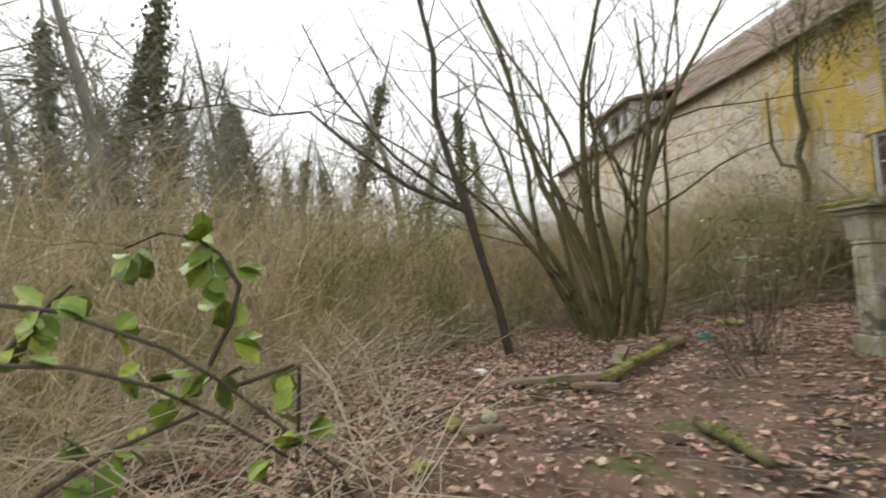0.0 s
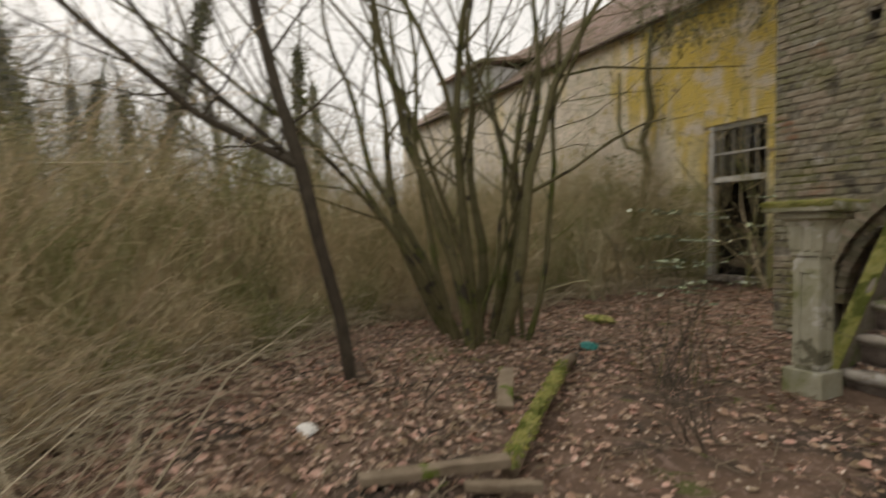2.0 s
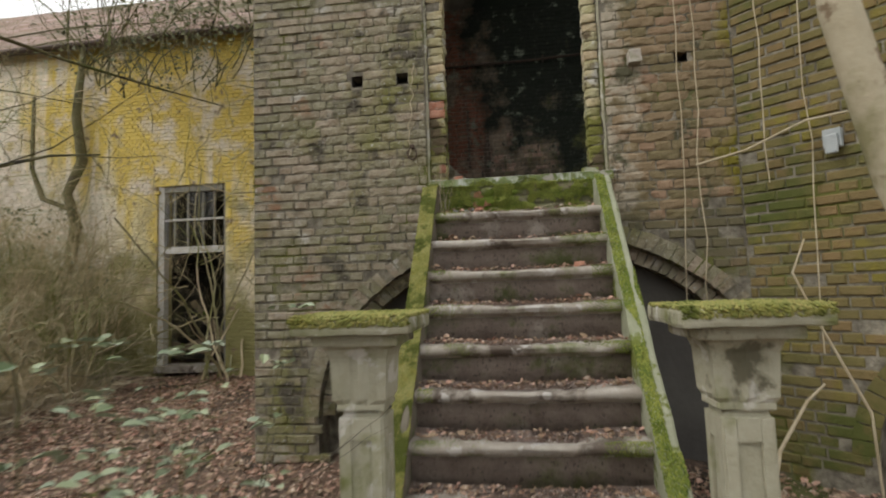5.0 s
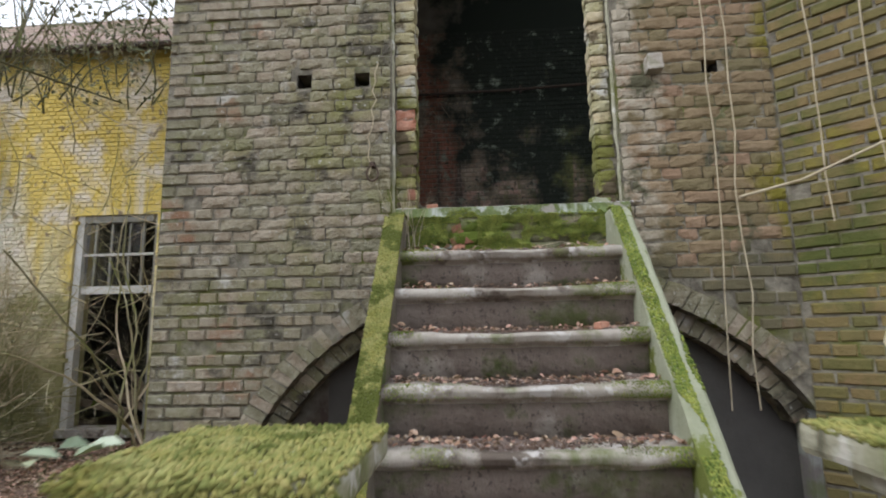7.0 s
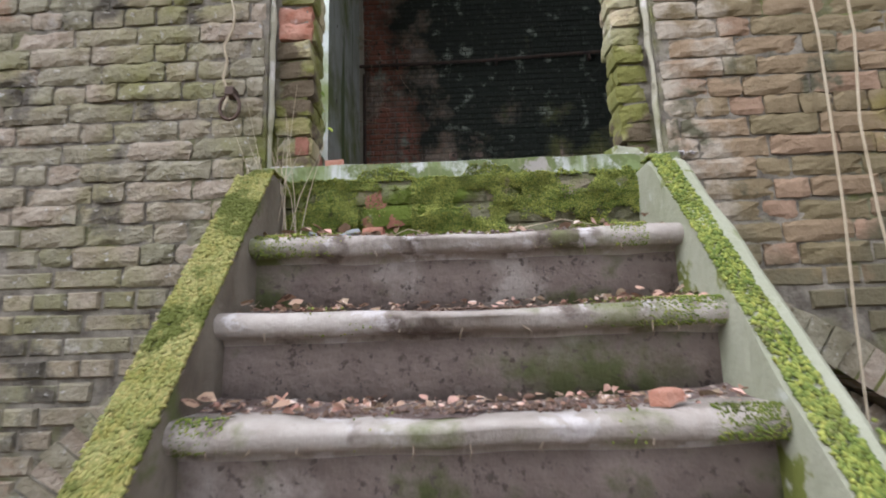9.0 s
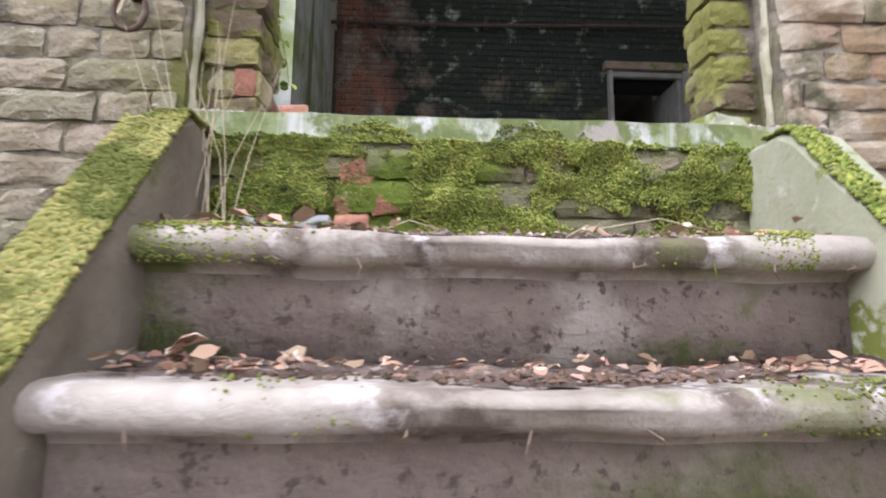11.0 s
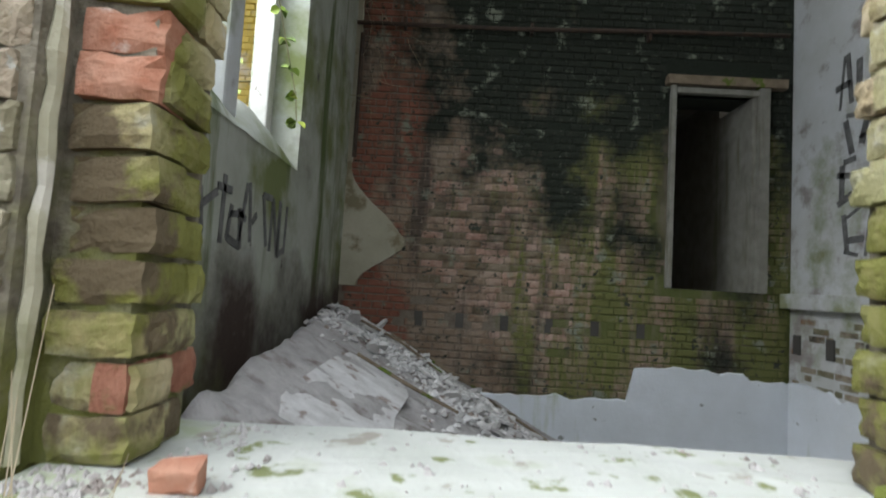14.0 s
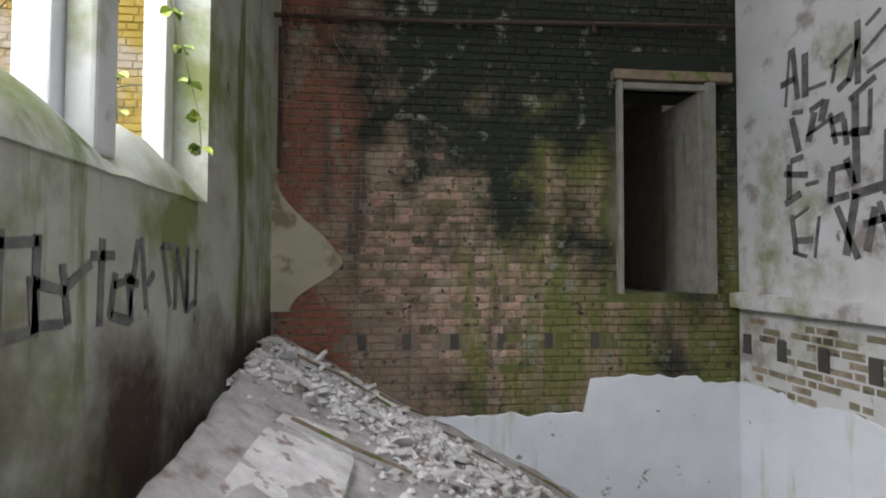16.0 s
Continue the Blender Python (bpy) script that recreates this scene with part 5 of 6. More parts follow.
for x, y, h in ((-7.0, 4.2, 2.3), (-7.5, 3.7, 2.6), (-8.1, 4.3, 2.9), (-8.5, 3.3, 2.4), (-9.2, 4.1, 2.9), (-9.9, 3.6, 2.6), (-6.9, 3.2, 1.5), (-7.7, 2.6, 1.7), (-5.0, 4.5, 3.6), (-10.6, 4.2, 2.8), (-6.9, 2.0, 1.9), (-6.2, 2.7, 1.6), (-5.9, 1.2, 1.6), (-5.2, 0.4, 1.5), (-7.4, 1.2, 2.2), (-6.4, 0.2, 2.0), (-5.6, -0.8, 1.7), (-8.2, 2.2, 2.5)):
    shrub = thing("dry_shrub", "leafless olive-brown shrub with a mesh of fine twigs", "shrub", "shrubs along the wing wall")
    g = Geo()
    for k in range(9):
        branch(g, (x + rng.gauss(0, 0.15), y + rng.gauss(0, 0.1), -0.05), (rng.gauss(0, 0.4), rng.gauss(-0.05, 0.3), 1), h * rng.uniform(0.7, 1.1), 0.022, 3, rng, 0.16, -0.01, 4, 4, 0.15, 0.5)
    g.obj("branch", "twig_olive", shrub)
rng = random.Random(78)
# creeper trunk and bare twigs on the wing wall
creeper = thing("wall_creeper", "twisted old creeper stem on the yellow wall", "creeper")
g = Geo()
g.tube([(-8.1, 4.7, 0), (-8.15, 4.75, 1.5), (-8.0, 4.8, 2.7), (-8.2, 4.8, 3.3), (-7.95, 4.85, 3.9), (-8.1, 4.85, 4.8), (-7.9, 4.8, 6.2)], [0.11, 0.1, 0.1, 0.085, 0.1, 0.08, 0.05], 8)
g.tube([(-8.1, 4.75, 3.0), (-8.6, 4.7, 3.2), (-8.9, 4.75, 3.8), (-8.95, 4.8, 5.2)], [0.05, 0.05, 0.04, 0.03], 6)
g.obj("stem", "bark", creeper, smooth=True)
g = Geo()
for k in range(120):
    branch(g, (rng.uniform(-10.5, -2.6), rng.uniform(4.3, 4.85), rng.uniform(1.0, 5.6)), (rng.gauss(0, 1), rng.gauss(-0.2, 0.3), rng.uniform(-0.2, 1)), rng.uniform(0.8, 2.2), 0.010, 2, rng, 0.15, 0.0, 5, 4)
tagged(g.obj("twig_mass", "twig_olive", creeper), kind="stuff")

# sapling with pale leaves near the steps
sapling = thing("leafy_sapling", "small sapling with sparse glossy pale leaves", "sapling")
for k in range(7):
    g, g2 = Geo(), Geo()
    pts = bent((-1.1 + rng.uniform(-0.2, 0.2), -2.62 + rng.uniform(-0.25, 0.25), -0.02), (rng.gauss(0, 0.18), rng.gauss(0, 0.18), 1), rng.uniform(1.0, 1.3), 7, rng, 0.06)
    g.tube(pts, [0.0045 - 0.0005 * i for i in range(8)], 4)
    g.obj("stem", "bark", sapling)
    for p in pts[4:]:
        for _ in range(7):
            g2.leaf(p + Vector((rng.gauss(0, 0.05), rng.gauss(0, 0.05), 0)), (rng.gauss(0, 1), rng.gauss(0, 1), 0.1), (rng.gauss(0, 0.3), rng.gauss(0, 0.3), 1), rng.uniform(0.04, 0.065), 0.032)
    tagged(g2.obj("leaves", "leaf_pale", sapling), kind="stuff")

# twiggy shrub in front of the steps
for bx, by, h, n in ((-1.15, -2.62, 0.85, 14), (-0.35, -3.3, 0.5, 8), (-4.0, -4.6, 0.9, 7), (-1.5, -4.3, 0.8, 4), (1.0, -3.4, 0.7, 7)):
    t = thing("twiggy_shrub", "small bare reddish twig shrub in the leaf litter", "shrub", "bare twig shrubs")
    for k in range(n):
        g = Geo()
        branch(g, (bx + rng.uniform(-0.1, 0.1), by + rng.uniform(-0.1, 0.1), -0.02), (rng.gauss(0, 0.5), rng.gauss(0, 0.5), 0.9), h * rng.uniform(0.6, 1.1), 0.0045, 2, rng, 0.14, 0.02, 4, 4)
        g.obj("twig", "bark_dark", t)

# bramble at the start
bramble = thing("bramble", "arching bramble canes with fresh green leaves", "bramble")
EYE0 = Vector((2.862, -5.891, 0.746))
AHEAD0 = Vector((-0.985, 0.161, 0.065)).normalized()
SIDE0 = Vector((0.157, 0.986, -0.061)).normalized()
UP0 = SIDE0.cross(AHEAD0)


def spot(u, v, d):
    """A place by its offset to the side and up, as slopes from the start, at a depth."""
    return EYE0 + (AHEAD0 + SIDE0 * u + UP0 * v) * d * 1.75


canes = (((-0.9, -0.10, 1.0), (-0.72, -0.12, 1.0), (-0.52, -0.19, 1.0), (-0.42, -0.25, 1.0), (-0.2, -0.41, 1.05), (-0.1, -0.6, 1.1)),
         ((-0.44, -0.22, 1.0), (-0.40, -0.14, 1.0), (-0.383, -0.07, 1.0), (-0.42, -0.01, 1.0), (-0.47, 0.02, 1.0), (-0.53, 0.03, 1.02), (-0.6, 0.0, 1.05)),
         ((-0.9, -0.22, 0.95), (-0.7, -0.225, 0.95), (-0.55, -0.26, 0.97), (-0.42, -0.32, 1.0), (-0.28, -0.4, 1.0)),
         ((-0.78, -0.48, 0.9), (-0.62, -0.38, 0.95), (-0.46, -0.31, 1.0)),
         ((-0.84, -0.22, 1.1), (-0.77, -0.13, 1.1), (-0.7, -0.07, 1.1)),
         ((-0.42, -0.27, 1.05), (-0.28, -0.22, 1.1)),
         ((-0.27, -0.22, 1.3), (-0.275, -0.5, 1.3), (-0.28, -0.7, 1.3)))
for c in canes:
    g = Geo()
    g.tube([spot(*q) for q in c], [0.009 - 0.0009 * i for i in range(len(c))], 6)
    g.obj("cane", "bark_dark", bramble, smooth=True)
g = Geo()
for c in canes[:6]:
    for i in range(len(c) - 1):
        for _ in range(2):
            p = spot(*c[i]).lerp(spot(*c[i + 1]), rng.random())
            out = (SIDE0 * rng.gauss(0, 1) + UP0 * rng.gauss(-0.3, 0.8) + AHEAD0 * rng.gauss(0, 0.5)).normalized()
            g.tube([p, p + out * 0.03], [0.0015, 0.0012], 3)
            for s in (-1, 0, 1):
                dd = (out + SIDE0.cross(out) * 0.9 * s + UP0 * 0.15 * s).normalized()
                L = rng.uniform(0.075, 0.13)
                g.leaf(p + out * 0.03, dd, -AHEAD0 * rng.uniform(-0.4, 1) + Vector((0, 0, 0.8)) + SIDE0 * rng.gauss(0, 0.4), L, L * 0.72, 0.12)
tagged(g.obj("leaves", "leaf_green", bramble), kind="stuff")

# hanging vines on the front and canted walls
vines = ((1.14, -0.03, 0.95, 4.6), (1.27, -0.03, 0.95, 4.6), (1.62, -0.22, 1.9, 4.8), (1.83, -0.32, 0.8, 4.8), (-0.8, -0.02, 2.3, 3.0))
for x, y, z0, z1 in vines:
    v = thing("hanging_vine", "thin pale dead vine hanging down the brickwork", "vine", "dead vines on the walls")
    g = Geo()
    n = 12
    g.tube([(x + 0.05 * (k / n) + rng.gauss(0, 0.012), y - 0.01, z0 + (z1 - z0) * k / n) for k in range(n + 1)], [0.0045] * (n + 1), 5)
    g.obj("stem", "vine", v, smooth=True)
v = thing("arching_vine", "thick pale dead vine arching by the canted wall", "vine")
g = Geo()
g.tube([(1.2, -0.9, 0.0), (1.32, -0.8, 0.35), (1.5, -0.75, 0.6), (1.62, -0.7, 0.68)], [0.010, 0.010, 0.008, 0.006], 6)
g.tube([(1.95, -0.55, 0.0), (1.9, -0.6, 0.5), (1.72, -0.55, 0.95), (1.6, -0.5, 1.3), (1.68, -0.5, 1.5)], [0.008, 0.008, 0.007, 0.006, 0.005], 6)
g.tube([(1.2, -0.2, 2.05), (1.5, -0.25, 2.12), (1.8, -0.4, 2.25), (2.2, -0.7, 2.25)], [0.008, 0.008, 0.007, 0.006], 5)
g.obj("stem", "vine", v, smooth=True)
# ivy trailing in the broken window
trail = thing("window_ivy", "fresh ivy trailing through the glassless window", "ivy")
g, g2 = Geo(), Geo()
for y, x in ((2.62, -1.6), (2.5, -1.55), (2.68, -1.36), (1.25, -1.9)):
    pts = bent((x, y, 5.2 if y > 2 else 3.8), (0, 0.0, -1), 2.3 if y > 2 else 0.5, 12, rng, 0.1)
    g.tube(pts, [0.004] * 13, 4)
    for p in pts[2:]:
        for _ in range(3):
            g2.leaf(p, (rng.gauss(0, 1), rng.gauss(0, 1), -0.5), (1, -0.5, rng.gauss(0.3, 0.4)), 0.075, 0.065)
g.obj("stem_mass", "bark", trail)
tagged(g2.obj("leaves", "leaf_green", trail), kind="stuff")

# ---- ground litter ----
rng = random.Random(23)
g = Geo()
n = 0
while n < 64000:
    x, y = rng.uniform(-7, 5.0), rng.uniform(-8.0, 4.8)
    if x > 1.8 and rng.random() < (x - 1.8) / 3.2 or y < -7 and rng.random() < -7 - y:
        continue
    keep = min(1.0, 0.2 + way_to_path(x, y) * 0.6 + (0.5 if x < -1.2 and y > -4 else 0))
    if rng.random() > keep or thicket_depth(x, y) > 2.0 or (y > 0 and x > -2.1) or (abs(x) < 0.58 and y > -2.1) or (x > 1.0 and y > 0.2 - (x - 1.5) * 0.96):
        continue
    n += 1
    a = rng.uniform(0, 6.28)
    L = 0.013 + 0.06 * rng.random() ** 1.6
    g.leaf((x, y, ground_z(x, y) + rng.uniform(0.004, 0.02)), (math.cos(a), math.sin(a), rng.uniform(-0.1, 0.35)), (rng.gauss(0, 0.35), rng.gauss(0, 0.35), 1), L, L * rng.uniform(0.4, 0.75), rng.uniform(-0.2, 0.4))
tagged(g.obj("leaf_litter", "leaf_dead"), "scattered brown and pale dead leaves", "leaves", kind="stuff")
g = Geo()
for k in range(900):
    x, y = rng.uniform(-5, 2.4), rng.uniform(-6.8, 0)
    if (abs(x) < 0.75 and y > -2.2) or (x > 1.3 and y > -0.8):
        continue
    a, L = rng.uniform(0, 6.28), rng.uniform(0.08, 0.4)
    z = ground_z(x, y) + 0.012
    g.tube([(x, y, z), (x + math.cos(a) * L / 2, y + math.sin(a) * L / 2, z + rng.uniform(0, 0.03)), (x + math.cos(a + 0.3) * L, y + math.sin(a + 0.3) * L, z)], [0.004, 0.0035, 0.002], 4)
tagged(g.obj("twig_litter", "wood"), "small fallen twigs on the soil", "twigs", kind="stuff")
# leaves and crumbs on the treads
g, g2 = Geo(), Geo()
for i, (y, z) in enumerate(NOSES):
    for k in range(300 if i == 0 else 480):
        x = rng.uniform(-0.55, 0.53)
        if (abs(x) < 0.25 or i == 0) and rng.random() < (0.6 if i < 2 else 0.3):
            continue
        yy = y + 0.05 + (0.22 if i == 0 else 0.16) * rng.random() ** 0.7
        a, L = rng.uniform(0, 6.28), 0.006 + 0.028 * rng.random() ** 1.8
        g.leaf((x, yy, z + rng.uniform(0.0, 0.015)), (math.cos(a), math.sin(a), rng.uniform(-0.1, 0.4)), (rng.gauss(0, 0.5), rng.gauss(0, 0.5), 1), L, L * 0.6, rng.uniform(-0.2, 0.5))
    for k in range(700):
        x, yy = rng.uniform(-0.56, 0.53), y + 0.055 + (0.22 if i == 0 else 0.15) * rng.random() ** 0.8
        g2.lump((x, yy, z - 0.004), rng.choice((0.003, 0.005, 0.008)), rng, 1, 0.8)
tagged(g.obj("step_leaves", "leaf_dead"), "dry leaves drifted on the stone treads", "leaves", kind="stuff")
tagged(g2.obj("step_crumbs", "soil"), "dark crumbs and leaf mould on the treads", "debris", kind="stuff")


g = Geo()
sx, sy = np.linspace(-0.57, 0.54, 50), np.linspace(-0.27, -0.045, 16)
g.v = [(float(x), float(y), 1.775 + 0.05 * smooth_step(-0.27, -0.07, y) * (0.6 + 0.4 * abs(x) / 0.5) + 0.006 * noise.noise(Vector((x * 9, y * 9, 0))) + 0.008 * noise.noise(Vector((x * 30, y * 30, 0)))) for y in sy for x in sx]
g.f = [(j * 50 + i, j * 50 + i + 1, (j + 1) * 50 + i + 1, (j + 1) * 50 + i) for j in range(15) for i in range(49)]
M["soil_pale"] = surface("dry_crumbly_soil", (0.19, 0.145, 0.125), (0.31, 0.255, 0.225), 14, 0.95, 0.8, 50, [((0.10, 0.07, 0.06), 7, 0.56, 0.15), ((0.45, 0.42, 0.38), 40, 0.62, 0.06)])
tagged(g.obj("step_soil", "soil_pale", smooth=True), "dark leaf mould drifted on the top step", "soil", kind="stuff")
g = Geo()
for i, (y, z) in enumerate(NOSES[1:]):
    n0 = len(g.v)
    for k, t in enumerate(np.linspace(0, 1, 8)):
        for x in np.linspace(-0.572, 0.542, 60):
            bank = 0.012 + 0.022 * (abs(x) / 0.55) ** 2 + 0.012 * noise.noise(Vector((x * 6, i * 3.1, 2)))
            g.v.append((float(x), y + 0.055 + 0.165 * t, z - 0.012 + bank * t + 0.006 * noise.noise(Vector((x * 24, t * 5, i)))))
    g.f += [(n0 + k * 60 + j, n0 + k * 60 + j + 1, n0 + (k + 1) * 60 + j + 1, n0 + (k + 1) * 60 + j) for k in range(7) for j in range(59)]
M["soil_tread"] = surface("damp_leaf_mould", (0.12, 0.085, 0.07), (0.21, 0.16, 0.135), 16, 0.95, 0.8, 60, [((0.06, 0.042, 0.034), 8, 0.54, 0.15), ((0.34, 0.29, 0.25), 44, 0.62, 0.06)])
tagged(g.obj("tread_soil", "soil_tread", smooth=True), "dark leaf mould banked on the stone treads", "soil", kind="stuff")
g, g2 = Geo(), Geo()
for k in range(900):
    x, y = rng.uniform(-0.56, 0.53), rng.uniform(-0.29, -0.05)
    z = max(1.797, 1.775 + 0.05 * smooth_step(-0.27, -0.07, y) * (0.6 + 0.4 * abs(x) / 0.5))
    if rng.random() < (abs(x) / 0.5) ** 2 * 0.8 + 0.05:
        a, L = rng.uniform(0, 6.28), 0.01 + 0.035 * rng.random() ** 2
        g.leaf((x, y, z + 0.006), (math.cos(a), math.sin(a), rng.uniform(-0.1, 0.5)), (rng.gauss(0, 0.5), rng.gauss(0, 0.5), 1), L, L * 0.6, rng.uniform(-0.2, 0.5))
    g2.lump((x + 0.05, y, z), rng.choice((0.003, 0.005, 0.009)), rng)
tagged(g.obj("step_leaves", "leaf_dead"), "dry leaves drifted on the top step", "leaves", kind="stuff")
tagged(g2.obj("step_crumbs", "soil_pale"), "pale mortar crumbs on the top step", "debris", kind="stuff")


g = Geo()
for i, (y, z) in enumerate(NOSES):
    for k in range(7):
        x = rng.uniform(-0.54, 0.52)
        L = rng.uniform(0.008, 0.03)
        g.tube([(x, y + 0.004, z - 0.05), (x + rng.gauss(0, 0.006), y, z - 0.05 - L * 0.5), (x + rng.gauss(0, 0.01), y + 0.004, z - 0.05 - L)], [0.0014, 0.0016, 0.0005], 4)
tagged(g.obj("hanging_roots", "wood"), "short dead roots hanging under the nosings", "roots", kind="stuff")
# big curled leaves drifted into the corners of the treads
g = Geo()
for i, (y, z) in enumerate(NOSES):
    for k in range(15):
        side = rng.choice((-1, -1, 1))
        x = side * (0.54 - abs(rng.gauss(0, 0.13)))
        a, L = rng.uniform(0, 6.28), rng.uniform(0.022, 0.055)
        g.leaf((x, y + rng.uniform(0.06, 0.16), z + rng.uniform(0.008, 0.03)), (math.cos(a), math.sin(a), rng.uniform(-0.1, 0.35)), (rng.gauss(0, 0.4), rng.gauss(-0.2, 0.4), 1), L, L * 0.7, rng.uniform(-0.1, 0.4))
tagged(g.obj("step_leaves", "leaf_dead"), "large curled leaves in the tread corners", "leaves", kind="stuff")


# ---- moss ----
def moss(name, label, mat, count, place, seed, size=(0.006, 0.014)):
    r = random.Random(seed)
    g = Geo()
    for _ in range(count):
        p = place(r)
        if p:
            g.lump(p, r.uniform(*size), r, 1.0, 1.1)
    tagged(g.obj(name, mat, smooth=True), label, "moss", kind="stuff")


def on_left(r):
    y = r.uniform(-1.92, -0.05)
    x = r.uniform(-0.672, -0.57)
    if noise.noise(Vector((x * 9, y * 4, 0))) < -0.42:
        return None
    return (x, y, nose_line(y) + 0.003)


def on_right(r):
    y = r.uniform(-1.92, -0.1)
    x = r.uniform(0.54, 0.64)
    if noise.noise(Vector((x * 5, y * 3.2, 7))) < (0.22 if x > 0.6 else -0.18) - (0.35 if y < -1.45 else 0) + (0.25 if y > -0.3 else 0):
        return None
    return (x, y, nose_line(y) + 0.003)


def on_face(r):
    x, z = r.uniform(-0.6, 0.62), r.uniform(1.79, SLAB - 0.06)
    n = noise.noise(Vector((x * 7, 0, z * 11))) + 0.4 * noise.noise(Vector((x * 25, 2, z * 25)))
    if n < -0.06 - (0.12 if z > 1.92 else 0) + (0.1 if x > 0.3 else 0) + r.uniform(-0.15, 0.15) or (-0.34 < x < -0.17 and z < 1.99 and r.random() < 0.93):
        return None
    cushion = max(0.0, noise.noise(Vector((x * 13, 4, z * 17))) + 0.25) * 0.032
    return (x, -0.05 - cushion + r.uniform(-0.006, 0.006), z)


def on_noses(r):
    i = r.randrange(9)
    y, z = NOSES[i]
    side = r.choice((-1, 1, 1))
    x = -0.01 + side * (0.55 - abs(r.gauss(0, 0.12)))
    if noise.noise(Vector((x * 5, i * 3.3, 1))) < -0.1:
        return None
    w = r.uniform(0, 2.6)
    return (x, y + 0.03 - 0.03 * math.sin(w), z - 0.03 + 0.034 * math.cos(w))


moss("coping_moss", "thick yellow-green moss along the stair coping", "moss_dry", 26000, on_left, 1, (0.003, 0.008))
moss("coping_moss", "patches of green moss on the stair coping", "moss", 14000, on_right, 2, (0.003, 0.008))
def on_slab(r):
    x, z = r.uniform(-0.62, 0.69), SLAB - 0.064 + 0.055 * r.random() ** 1.5
    if noise.noise(Vector((x * 6, 5, 0))) + 0.5 * noise.noise(Vector((x * 23, 5, 0))) < -0.25 + (z - SLAB + 0.064) * 13:
        return None
    return (x, -0.041 + r.uniform(-0.003, 0.002), z)


moss("slab_moss", "moss creeping up the front of the sill slab", "moss", 5000, on_slab, 12, (0.002, 0.005))
moss("wall_moss", "bright green moss cushion on the low brick wall", "moss", 95000, on_face, 3, (0.0015, 0.0042))
moss("step_moss", "moss tufts along the worn step nosings", "moss", 12000, on_noses, 4, (0.0018, 0.004))
for px, seed, half in ((-0.582, 5, 0.203), (0.655, 6, 0.211)):
    moss("cap_moss", "crusted moss on top of the stone pier", "moss_dry", 6000,
         lambda r: (px + r.uniform(-half, half), -2.055 + r.uniform(-half, half), 1.182 + r.uniform(-0.004, 0.006)), seed, (0.003, 0.009))
    moss("cap_moss", "moss fringe round the edge of the pier cap", "moss_dry", 500,
         lambda r: (px + r.uniform(-half, half), -2.056 - half + r.uniform(-0.004, 0.004), 1.172 + r.uniform(-0.02, 0.008)), seed + 9, (0.004, 0.01))


# ---- logs and loose things ----
def log(name, a, b, r, mat, label, mossy=0, seed=1):
    rr = random.Random(seed)
    t = thing(name, label, "log")
    g = Geo()
    a, b = Vector(a), Vector(b)
    n = 8
    pts = [a.lerp(b, k / n) + Vector((rr.gauss(0, r * 0.25), rr.gauss(0, r * 0.25), 0)) for k in range(n + 1)]
    g.tube(pts, [r * rr.uniform(0.8, 1.1) for _ in pts], 8)
    g.f.append(tuple(reversed(range(8))))
    g.obj("wood", mat, t, smooth=True)
    if mossy:
        g = Geo()
        for _ in range(mossy):
            p = pts[rr.randrange(n)].lerp(pts[rr.randrange(n)], rr.random())
            w = rr.uniform(-1.2, 1.2)
            g.lump((p.x + r * math.sin(w), p.y + rr.uniform(-r, r) * 0.6, p.z + r * math.cos(w) * 0.9), rr.uniform(0.006, 0.016), rr)
        tagged(g.obj("moss", "moss_dry", t), kind="stuff")


log("mossy_log", (-0.55, -4.3, 0.03), (-1.85, -2.85, 0.06), 0.045, "wood", "moss-covered fallen branch on the path", 1400, 2)
log("fallen_branch", (0.5, -4.34, 0.02), (1.05, -4.39, 0.0), 0.024, "bark", "brown fallen branch in the leaves", 120, 3)
log("fallen_branch", (0.30, -5.22, 0.03), (0.34, -5.42, 0.03), 0.03, "wood", "short broken pale branch in the leaves", 0, 4)
for nm, x, y, w, d, h, turn, tilt in (("plank", -1.5, -3.68, 0.1, 0.62, 0.04, 0.97, 0.12), ("plank", -0.58, -4.62, 0.06, 0.6, 0.04, -0.22, 0.03), ("plank", -0.40, -4.42, 0.05, 0.3, 0.03, -0.5, 0.02)):
    ob = box_part(nm, -w / 2, w / 2, -d / 2, d / 2, -h / 2, h / 2, "wood", None, 0.006, "", 0.012, 4, x)
    ob.location, ob.rotation_euler = (x, y, ground_z(x, y) + 0.05 + abs(tilt) * 0.2), (tilt, 0.05, turn)
    tagged(ob, "split pale piece of timber on the leaf litter", "plank")
